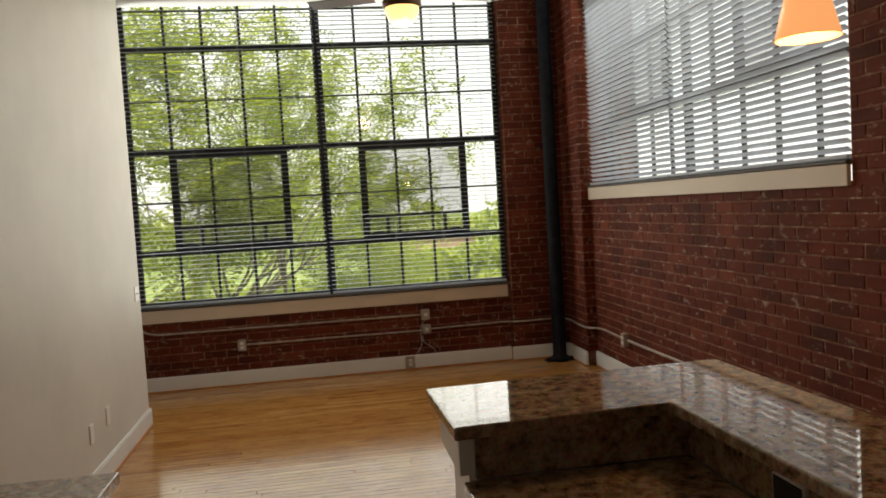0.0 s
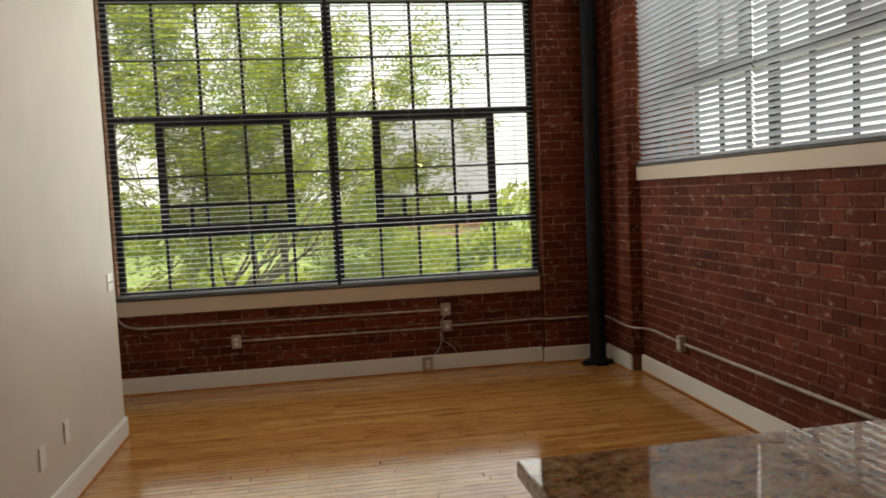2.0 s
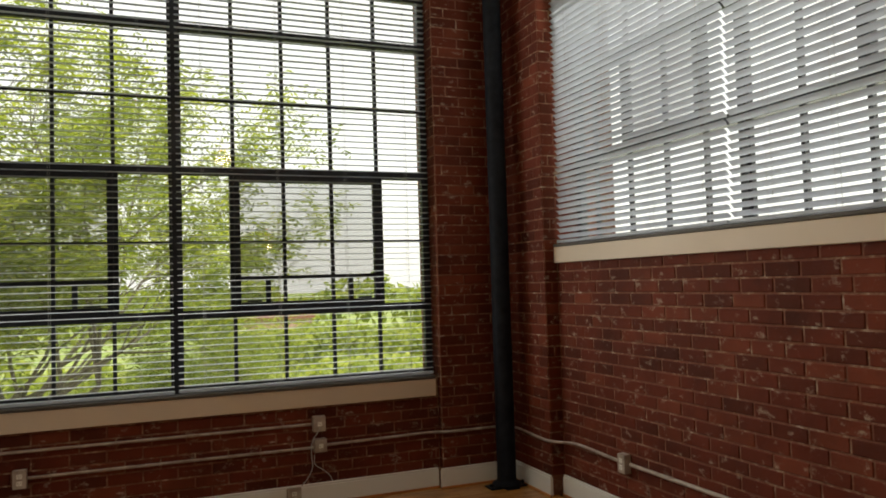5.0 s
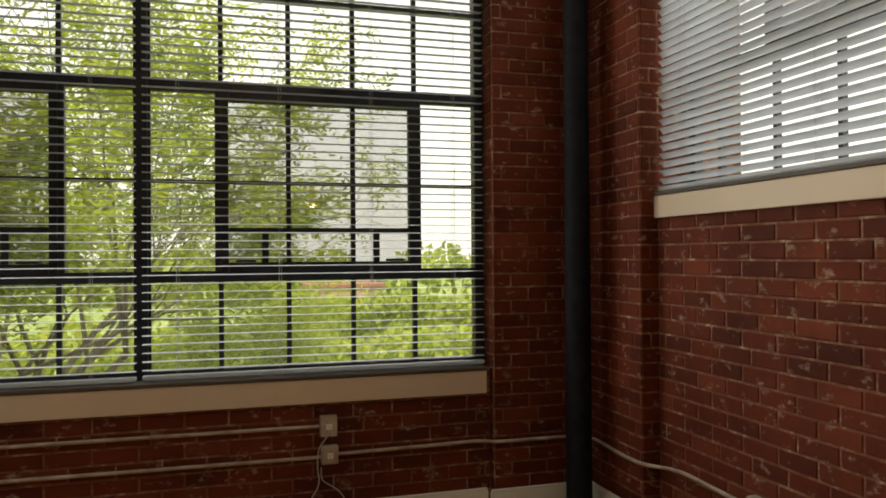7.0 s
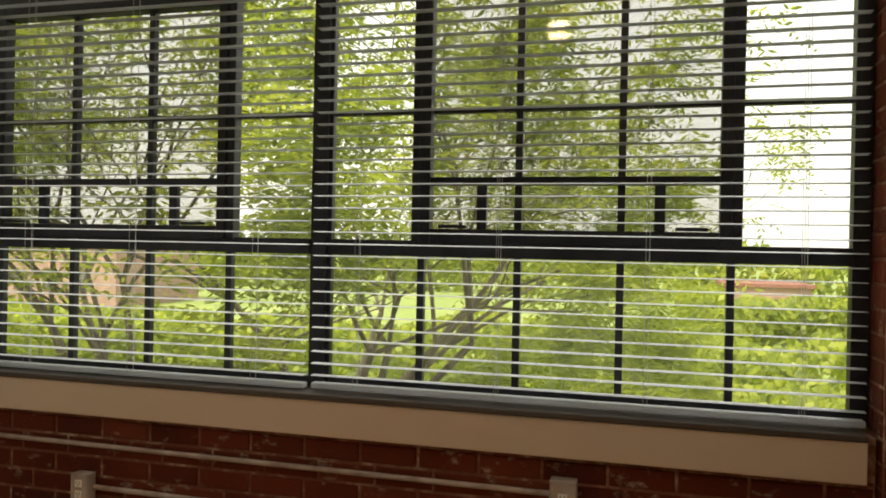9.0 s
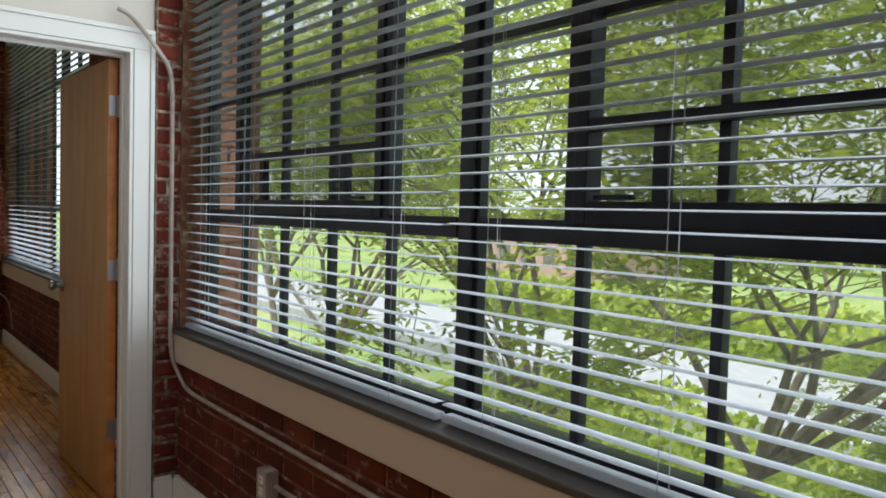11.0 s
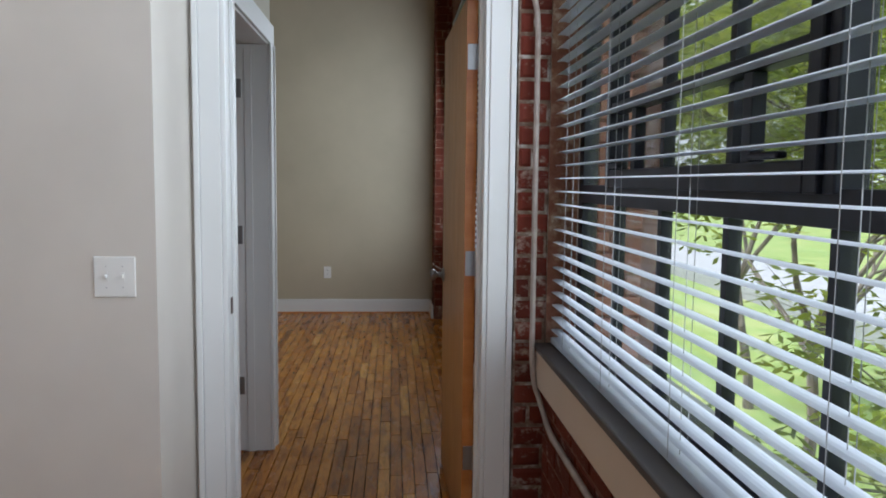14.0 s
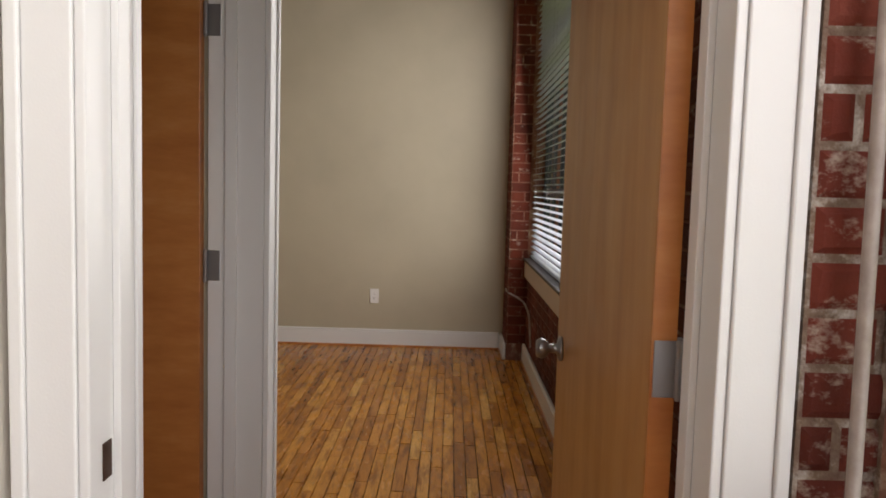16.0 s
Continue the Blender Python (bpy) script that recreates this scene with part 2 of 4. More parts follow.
k.color(k.ramp(k.noise(1.6, detail=8, rough=0.7), [(0.3, (0.36, 0.36, 0.34)), (0.55, (0.48, 0.48, 0.46)), (0.75, (0.58, 0.57, 0.54))]))
k.bump(k.noise(40, detail=5), 0.3, 0.004)
CONCRETE = k.m
ROOF = paint("roof_felt", (0.3, 0.13, 0.1), 0.8, 0.15)
HOUSE = paint("far_brick_wall", (0.42, 0.27, 0.22), 0.8, 0.15)
DKGLASS = Mat("far_window", (0.13, 0.12, 0.12), 0.2).m


# ---- mesh helpers ----
def bx(bm, x0, x1, y0, y1, z0, z1, bevel=0.0):
    made = bmesh.ops.create_cube(bm, size=1)["verts"]
    for p in made:
        p.co = ((x0 + x1) / 2 + p.co.x * (x1 - x0), (y0 + y1) / 2 + p.co.y * (y1 - y0), (z0 + z1) / 2 + p.co.z * (z1 - z0))
    if bevel:
        edges = list({e for p in made for e in p.link_edges})
        bmesh.ops.bevel(bm, geom=edges, offset=bevel, segments=2, affect="EDGES", profile=0.5)


def cyl(bm, a, b, r0, r1=None, n=16):
    a, b = Vector(a), Vector(b)
    m = Matrix.Translation((a + b) / 2) @ (b - a).to_track_quat("Z", "Y").to_matrix().to_4x4()
    bmesh.ops.create_cone(bm, cap_ends=True, segments=n, radius1=r0, radius2=r0 if r1 is None else r1, depth=(b - a).length, matrix=m)


def lathe(bm, profile, centre, n=32):
    """Turn a profile of (radius, height) about an upright axis."""
    rings = [[bm.verts.new((centre[0] + r * math.cos(2 * math.pi * i / n), centre[1] + r * math.sin(2 * math.pi * i / n), centre[2] + z)) for i in range(n)] for r, z in profile]
    for a, b in zip(rings, rings[1:]):
        for i in range(n):
            bm.faces.new((a[i], a[(i + 1) % n], b[(i + 1) % n], b[i]))


def ob(name, bm, mat, parent=None, smooth=False, **tags):
    bmesh.ops.recalc_face_normals(bm, faces=bm.faces)
    me = bpy.data.meshes.new(name)
    bm.to_mesh(me)
    bm.free()
    me.materials.append(mat)
    if smooth:
        me.shade_smooth()
    o = new(name, me)
    o.parent = parent
    return tagged(o, **tags)


def block(name, dims, mat, parent=None, bevel=0.0, **tags):
    bm = bmesh.new()
    bx(bm, *dims, bevel=bevel)
    return ob(name, bm, mat, parent, **tags)


def blocks(name, many, mat, parent=None, bevel=0.0, **tags):
    bm = bmesh.new()
    for d in many:
        bx(bm, *d, bevel=bevel)
    return ob(name, bm, mat, parent, **tags)


def base(name, at, **tags):
    o = new(name)
    o.location = at
    o.empty_display_size = 0.1
    bpy.context.view_layer.update()
    return tagged(o, **tags)


def adopt(parent, *parts):
    """Make parts, built in world places, children of an Empty that stands anywhere."""
    for p in parts:
        p.parent = parent
        p.matrix_parent_inverse = Matrix.Translation(parent.location).inverted()
    return parent


def tube(name, points, r, mat, parent=None, bend=6, **tags):
    cu = bpy.data.curves.new(name, "CURVE")
    cu.dimensions, cu.bevel_depth, cu.bevel_resolution, cu.use_fill_caps = "3D", r, 3, True
    s = cu.splines.new("POLY")
    pts = [Vector(p) for p in points]
    for _ in range(2 if bend else 0):
        out = [pts[0]]
        for a, b in zip(pts, pts[1:]):
            d = min(0.25, 0.05 / max((b - a).length, 1e-6))
            out += [a.lerp(b, d), b.lerp(a, d)]
        pts = out + [pts[-1]]
    s.points.add(len(pts) - 1)
    for q, p in zip(s.points, pts):
        q.co = (*p, 1)
    cu.materials.append(mat)
    tmp = bpy.data.objects.new(name, cu)
    me = bpy.data.meshes.new_from_object(tmp)
    bpy.data.objects.remove(tmp)
    me.name = name
    o = new(name, me)
    me.shade_smooth()
    o.parent = parent
    return tagged(o, **tags)


STRUCT = {"kind": "structure"}

# ---- the setting ----
XL, XD, XB, XBED = -0.845, -1.235, 3.19, -6.45
YA, YW = 7.39, 7.49
H = 4.25
A0, A1, SILL, TOP = -1.17, 2.50, 0.81, 4.0
B0, B1, BSILL = 3.20, 6.80, 1.73

wall_north = blocks("wall_north", [
    (XD - 0.125, A1, YA + 0.008, 7.55, 0, SILL - 0.015), (XD - 0.125, A1, 7.55, 7.73, 0, SILL - 0.12), (XD - 0.125, A0 - 0.028, YA + 0.008, 7.73, SILL - 0.015, H), (A1 + 0.008, XB + 0.5, 7.358, 7.73, 0, H),
    (A0 - 0.028, A1 + 0.008, YA + 0.008, 7.73, TOP, H)], MORTAR, label="old red brick window wall with mortar", **STRUCT)
wall_east = blocks("wall_east", [
    (XB + 0.008, 3.7, -3.5, B1 + 0.008, 0, BSILL - 0.1), (XB + 0.008, 3.7, -3.5, B0, BSILL - 0.1, H), (XB + 0.008, 3.7, B0, B1 + 0.008, 3.9, H),
    (3.098, 3.7, B1 + 0.008, 7.358, 0, H)], MORTAR, label="old red brick side wall with mortar", **STRUCT)
wall_west = blocks("wall_west", [(XD - 0.125, XL, -3.5, 6.20, 0, H)], WALL_PAINT, label="smooth off-white plaster partition wall", **STRUCT)
wall_door = blocks("wall_door", [(XD - 0.125, XD, 6.20, 6.298, 0, H), (XD - 0.125, XD, 6.298, 7.198, 2.04, H), (XD - 0.125, XD, 7.198, 7.286, 0, H)],
                   WALL_PAINT, label="off-white plaster wall round the bedroom doorway", **STRUCT)
wall_south = blocks("wall_south", [(XD - 0.125, 3.7, -3.65, -3.5, 0, H)], WALL_PAINT, label="plain off-white end wall", **STRUCT)
ceiling = blocks("ceiling", [(XBED - 0.2, 3.7, -3.65, 7.85, H, H + 0.2)], CEIL, label="pale painted ceiling", **STRUCT)
floor = blocks("floor", [(XD - 0.075, 3.7, -3.65, 7.85, -0.2, -0.012)], GAP, label="glossy honey maple strip floor", **STRUCT)
bed_floor = blocks("bedroom_floor", [(XBED - 0.2, XD - 0.078, 2.4, 7.85, -0.2, -0.014)], GAP, label="worn old strip floor with dark joints", **STRUCT)
bed_far = blocks("wall_bedroom_far", [(XBED - 0.2, XBED, 2.4, 7.85, 0, H)], BED_PAINT, label="beige painted bedroom wall", **STRUCT)
bed_side = blocks("wall_bedroom_side", [(XBED, -2.50, 2.4, 2.55, 0, H)], BED_PAINT, label="beige painted bedroom wall", **STRUCT)
clo_wall = blocks("wall_closet", [(-2.50, -2.43, 2.55, 6.26, 0, H), (-2.43, -1.362, 6.10, 6.26, 2.03, H), (-1.52, -1.362, 6.10, 6.26, 0, 2.03), (-2.43, -1.362, 4.6, 4.7, 0, H)],
                  BED_PAINT, label="beige painted wall round the closet doorway", **STRUCT)
BW0, BW1 = -5.98, -2.95
bed_north = blocks("wall_bedroom_north", [(XBED, -6.05, 7.28, 7.85, 0, H), (-6.05, -1.362, 7.43, 7.85, 0, SILL - 0.01), (BW1, -1.362, 7.43, 7.85, SILL - 0.01, H), (-6.05, BW1, 7.43, 7.85, 2.9, H)],
                   MORTAR, label="red brick bedroom window wall", **STRUCT)


def skirting(name, runs, **tags):
    """Runs of baseboard: (x0, y0, x1, y1) along a face, with the way that it faces."""
    bm = bmesh.new()
    for x0, x1, y0, y1 in runs:
        bx(bm, x0, x1, y0, y1, 0, 0.125, 0.002)
        bx(bm, x0 + 0.003, x1 - 0.003, y0 + 0.003, y1 - 0.003, 0.1255, 0.142, 0.005)
    o = ob(name, bm, TRIM, **tags)
    bm = bmesh.new()
    for x0, x1, y0, y1 in runs:
        g = (0.009, 0.0) if x1 - x0 < y1 - y0 else (0.0, 0.009)
        bx(bm, x0 - g[0], x1 + g[0], y0 - g[1], y1 + g[1], -0.004, 0.013, 0.003)
    ob("shoe_strip", bm, FIGURED, o, label="stained wood strip")
    return o


skirting("baseboard", [(-1.185, 2.478, YA - 0.02, YA + 0.006)], label="off-white baseboard under the big window", **STRUCT)
skirting("baseboard", [(2.48, 3.065, 7.325, 7.349)], label="off-white baseboard on the brick pier", **STRUCT)
skirting("baseboard", [(3.066, 3.089, 6.78, 7.324)], label="off-white baseboard on the side pier", **STRUCT)
skirting("baseboard", [(3.165, XB - 0.001, -3.4, 6.778)], label="off-white baseboard along the brick side wall", **STRUCT)
skirting("baseboard", [(XL + 0.001, XL + 0.02, -3.4, 6.205)], label="off-white baseboard along the plaster wall", **STRUCT)
skirting("baseboard", [(-1.20, -1.18, 7.286, YA - 0.022)], label="short off-white baseboard beside the doorway", **STRUCT)
skirting("baseboard", [(XBED + 0.001, XBED + 0.02, 2.56, 7.25)], label="off-white bedroom baseboard", **STRUCT)
skirting("baseboard", [(XBED + 0.02, -6.03, 7.25, 7.272)], label="off-white baseboard on the bedroom pier", **STRUCT)
skirting("baseboard", [(-6.029, -1.4, 7.40, 7.424)], label="off-white baseboard under the bedroom window", **STRUCT)
skirting("baseboard", [(-2.522, -2.501, 2.56, 6.28)], label="off-white baseboard at the closet corner", **STRUCT)
block("threshold", (XD - 0.125, XD + 0.0, 6.32, 7.176, -0.011, 0.006), MAPLE, bevel=0.003, label="low wooden threshold strip in the doorway", **STRUCT)


# ---- doorways ----
def casing_y(name, x, y0, y1, top, way, label):
    """Moulded casing round an opening in a wall that faces along x; way is +1 or -1."""
    bm = bmesh.new()
    w = 0.105
    def strip(a0, a1, z0, z1, d0, d1):
        xs = sorted((x + way * d0, x + way * d1))
        bx(bm, xs[0], xs[1], a0, a1, z0, z1, 0.003)
    for s, y in ((-1, y0), (1, y1)):
        for o0, o1, d in ((0.0, 0.016, 0.014), (0.0165, 0.085, 0.019), (0.0855, w, 0.026)):
            a, b = sorted((y + s * o0, y + s * o1))
            strip(a, b, 0.0, top + o0, 0.0, d)
    for o0, o1, d in ((0.0, 0.016, 0.014), (0.0165, 0.085, 0.019), (0.0855, w, 0.026)):
        strip(y0 - o1, y1 + o1, top + o0, top + o1, 0.0, d)
    return ob(name, bm, TRIM, label=label, **STRUCT)


casing_y("trim_door", XD, 6.318, 7.178, 2.02, 1, "white moulded casing round the bedroom doorway")
jamb = blocks("door_frame", [(XD - 0.127, XD + 0.002, 6.298, 6.317, 0, 2.019), (XD - 0.127, XD + 0.002, 7.179, 7.198, 0, 2.019), (XD - 0.127, XD + 0.002, 6.298, 7.198, 2.0195, 2.04),
                             (XD - 0.1, XD - 0.062, 6.3175, 6.329, 0, 2.006), (XD - 0.1, XD - 0.062, 7.167, 7.1785, 0, 2.006), (XD - 0.1, XD - 0.062, 6.3175, 7.1785, 2.007, 2.019)],
              TRIM, bevel=0.0015, label="white painted door frame with stops", **STRUCT)
block("strike_plate", (XD - 0.052, XD - 0.026, 6.3175, 6.3195, 0.9, 0.955), BRONZE, jamb)


def hinge(bm, x, y, z, leaf):
    """A butt hinge: knuckle and a leaf that lies on a box of given offsets."""
    cyl(bm, (x, y, z - 0.045), (x, y, z + 0.045), 0.0065, n=10)
    cyl(bm, (x, y, z - 0.05), (x, y, z + 0.05), 0.0045, n=10)
    bx(bm, *leaf, z - 0.045, z + 0.045, 0.0012)


# the bedroom door stands open into the bedroom
hx, hy = XD - 0.130, 7.172
door = base("door", (hx, hy, 0), label="open flat birch-veneered door swung into the bedroom", category="door")
turn_in = pose(hx, hy, 0, 0, 0, 181.5)
bm = bmesh.new()
bx(bm, 0.006, 0.832, 0.004, 0.044, 0.012, 2.005, 0.0015)
leaf = ob("leaf", bm, DOOR_WOOD, door)
leaf.matrix_parent_inverse = Matrix.Translation(-door.location)
leaf.matrix_basis = turn_in
bm = bmesh.new()
bx(bm, 0.0015, 0.0055, 0.0045, 0.0435, 0.0125, 2.0045)
edge = ob("edge_band", bm, FIGURED, door, label="orange-stained hinge edge")
edge.matrix_parent_inverse = Matrix.Translation(-door.location)
edge.matrix_basis = turn_in
for z in (1.80, 1.065, 0.34):
    bm = bmesh.new()
    hinge(bm, 0.0, 0.0, z, (-0.0005, 0.0012, 0.004, 0.040))
    h = ob("hinge", bm, NICKEL, door, label="satin metal hinge")
    h.matrix_parent_inverse = Matrix.Translation(-door.location)
    h.matrix_basis = turn_in
for side in (-1, 1):
    bm = bmesh.new()
    prof = [(0.0, 0.0), (0.032, 0.0), (0.032, 0.006), (0.013, 0.012), (0.011, 0.032), (0.022, 0.040), (0.027, 0.052), (0.022, 0.064), (0.0, 0.067)]
    lathe(bm, prof, (0, 0, 0), 20)
    kn = ob("knob", bm, NICKEL, door, smooth=True, label="satin round knob")
    kn.matrix_parent_inverse = Matrix.Translation(-door.location)
    kn.matrix_basis = turn_in @ pose(0.772, 0.044 if side > 0 else 0.004, 0.93, -90 * side)

# closet doorway just inside the bedroom, its door open into the closet
bm = bmesh.new()
for d in ((-2.43, -2.411, 6.098, 6.262, 0, 2.01), (-1.52, -1.501, 6.098, 6.262, 0, 2.01), (-2.43, -1.501, 6.098, 6.262, 2.0105, 2.03),
          (-2.4105, -2.399, 6.15, 6.185, 0, 2.0), (-1.513, -1.5, 6.15, 6.185, 0, 2.0)):
    bx(bm, *d, bevel=0.0015)
for x0, x1 in ((-2.515, -2.418), (-1.49, -1.40)):
    bx(bm, x0, x1, 6.2625, 6.278, 0, 2.018, 0.003)
    bx(bm, x0 + 0.004, x0 + 0.025, 6.2785, 6.285, 0, 2.018, 0.002)
bx(bm, -2.515, -1.40, 6.2625, 6.278, 2.0185, 2.115, 0.003)
ob("trim_closet", bm, TRIM, label="white painted closet door frame and casing", **STRUCT)
cdoor = base("closet_door", (-2.39, 6.09, 0), label="open orange-stained figured birch closet door", category="door")
adopt(cdoor, block("leaf", (-2.408, -2.37, 5.38, 6.088, 0.012, 2.0), FIGURED, bevel=0.002))
for z in (1.80, 1.09, 0.335):
    bm = bmesh.new()
    hinge(bm, -2.398, 6.094, z, (-2.4108, -2.4085, 6.096, 6.135))
    adopt(cdoor, ob("hinge", bm, NICKEL, label="satin metal hinge"))


# ---- windows ----
def window_frame(name, x0, x1, mull, z0, z1, rails, muntin_rows, cols, casements, heavy, y, label):
    """Steel factory window in a wall that faces -y: frame, mullion, rails, thin muntins, hopper casements."""
    win = base(name, ((x0 + x1) / 2, y, z0), label=label, **STRUCT)
    d = 0.05
    bars = [(x0, x0 + 0.05, y, y + d, z0, z1), (x1 - 0.05, x1, y, y + d, z0, z1), (x0 + 0.05, x1 - 0.05, y, y + d, z0, z0 + 0.04), (x0 + 0.05, x1 - 0.05, y, y + d, z1 - 0.04, z1)]
    adopt(win, blocks("frame", bars, STEEL, bevel=0.002))
    for m in mull:
        adopt(win, blocks("mullion", [(m - 0.026, m + 0.026, y - 0.018, y + 0.036, z0 + 0.002, z1 - 0.002), (m - 0.041, m - 0.0265, y - 0.004, y + 0.026, z0 + 0.002, z1 - 0.002),
                                      (m + 0.0265, m + 0.041, y - 0.004, y + 0.026, z0 + 0.002, z1 - 0.002)], STEEL, bevel=0.002))
    edges = [x0 + 0.05] + [e for m in mull for e in (m - 0.041, m + 0.041)] + [x1 - 0.05]
    spans = list(zip(edges[::2], edges[1::2]))
    for a, b in spans:
        for z, h in rails:
            adopt(win, block("rail", (a, b, y - 0.012, y + 0.035, z - h, z + h), STEEL, bevel=0.002))
    bm = bmesh.new()
    for a, b in spans:
        for z in muntin_rows:
            bx(bm, a, b, y + 0.006, y + 0.03, z - 0.009, z + 0.009)
    for c in cols:
        bx(bm, c - 0.012, c + 0.012, y + 0.003, y + 0.03, z0 + 0.04, z1 - 0.04)
    adopt(win, ob("muntin", bm, STEEL))
    for ca, cb, za, zb in casements:
        f = [(ca - 0.03, ca + 0.0, y - 0.022, y + 0.03, za, zb), (ca + 0.0005, ca + 0.038, y - 0.03, y + 0.022, za, zb), (cb - 0.038, cb - 0.0005, y - 0.03, y + 0.022, za, zb), (cb, cb + 0.03, y - 0.022, y + 0.03, za, zb),
             (ca + 0.0385, cb - 0.0385, y - 0.03, y + 0.03, za, za + 0.05), (ca + 0.0385, cb - 0.0385, y - 0.03, y + 0.03, zb - 0.05, zb)]
        adopt(win, blocks("casement", f, STEEL, bevel=0.003))
        adopt(win, block("insect_screen", (ca + 0.03, cb - 0.03, y + 0.031, y + 0.0325, za + 0.02, zb - 0.02), SCREEN, label="fine grey insect screen"))
        if heavy:
            zs = za + 0.215
            f = [(ca + 0.0385, cb - 0.0385, y - 0.028, y + 0.01, zs - 0.014, zs + 0.014)]
            for q in (0.215, 0.785):
                xs = ca + (cb - ca) * q
                f.append((xs - 0.017, xs + 0.017, y - 0.026, y + 0.0, za + 0.05, zs - 0.0145))
            adopt(win, blocks("screen_bar", f, STEEL, bevel=0.002))
            for q in (0.12, 0.88):
                xs = ca + (cb - ca) * q
                bm = bmesh.new()
                bx(bm, xs - 0.05, xs + 0.05, y - 0.05, y - 0.031, za + 0.052, za + 0.064, 0.004)
                adopt(win, ob("latch", bm, STEEL))
    return win


PITCH = 0.352
MX = 0.694
cols = [MX - 0.028 - PITCH * i for i in range(1, 5)] + [MX + 0.035 + 0.343 * i for i in range(1, 5)]
win_a = window_frame("window_1", A0 + 0.02, A1 - 0.0, [MX], SILL - 0.0, TOP, [(1.325, 0.028), (2.295, 0.03), (3.27, 0.026)], [1.81, 2.785, 3.64], cols,
                     [(cols[3], cols[0], 1.345, 2.275), (cols[4], cols[7], 1.345, 2.275)], True, YW, "tall black steel factory window with many panes")


def panes(win, xs, zs, y):
    """One pane of glass for each opening of the grid."""
    cache = {}
    for a, b in zip(xs, xs[1:]):
        for c, d in zip(zs, zs[1:]):
            key = (round(b - a, 3), round(d - c, 3))
            if key not in cache:
                bm = bmesh.new()
                bx(bm, -key[0] / 2 + 0.003, key[0] / 2 - 0.003, -0.002, 0.002, -key[1] / 2 + 0.003, key[1] / 2 - 0.003)
                me = bpy.data.meshes.new("pane")
                bm.to_mesh(me)
                bm.free()
                me.materials.append(GLASS)
                cache[key] = me
            o = new("pane", cache[key])
            o.visible_shadow = False
            o.location = ((a + b) / 2, y, (c + d) / 2)
            adopt(win, o)


panes(win_a, [A0 + 0.07] + sorted(cols[:4]) + [MX], [SILL + 0.02, 1.325, 1.81, 2.295, 2.785, 3.27, 3.64, TOP - 0.04], YW + 0.02)
panes(win_a, [MX] + cols[4:] + [A1 - 0.05], [SILL + 0.02, 1.325, 1.81, 2.295, 2.785, 3.27, 3.64, TOP - 0.04], YW + 0.02)


def sill(name, dims_board, dims_ledge, label):
    s = base(name, (dims_board[0], dims_board[2], dims_board[4]), label=label, **STRUCT)
    adopt(s, block("board", dims_board, SILL_PAINT, bevel=0.004), block("ledge", dims_ledge, LEDGE, bevel=0.005))
    return s


sill("sill_1", (A0 - 0.02, A1 - 0.03, 7.362, YA + 0.006, 0.665, 0.79), (A0 - 0.02, A1 - 0.03, 7.355, YW + 0.05, 0.7905, 0.812), "pale painted sill board with a dark ledge")

bm = bmesh.new()
bx(bm, A0 - 0.027, A1 + 0.007, 7.546, 7.775, 0.735, 0.795, 0.004)
for p in bm.verts:
    p.co.z -= (p.co.y - 7.546) * 0.3
ob("outer_sill", bm, STONE, label="sloping pale stone outer window sill", **STRUCT)

# second window, in the side wall: built facing -y, then turned to face -x
wb = window_frame("window_2", 0, B1 - B0, [1.62], BSILL, 3.9, [(2.31, 0.03), (2.95, 0.025)], [3.42], [0.24, 0.62, 0.98, 1.32] + [1.98, 2.34, 2.72, 3.1],
                  [(0.62, 1.32, 2.33, 2.94), (2.34, 3.1, 2.33, 2.94)], False, 0.0, "wide steel side window above the brick dado")
wb.location = (0, 0, 0)
bpy.context.view_layer.update()
for ch in wb.children:
    ch.matrix_parent_inverse = Matrix.Identity(4)
wb.matrix_basis = pose(3.38, B1, 0, 0, 0, -90)
sill("sill_2", (3.168, 3.194, B0, B1 - 0.002, 1.605, 1.715), (3.162, 3.42, B0, B1 - 0.002, 1.7155, 1.735), "pale painted sill board with a grey ledge")

win_c = window_frame("window_3", -6.05, BW1, [-4.1], SILL, 2.9, [(1.325, 0.028), (2.295, 0.03)], [1.81], [-5.6, -5.24, -4.88, -4.52, -3.7, -3.34],
                     [], False, YW + 0.04, "black steel bedroom window behind blinds")
sill("sill_3", (-6.04, BW1, 7.40, 7.428, 0.665, 0.79), (-6.04, BW1, 7.39, 7.56, 0.7905, 0.812), "pale painted bedroom sill board")


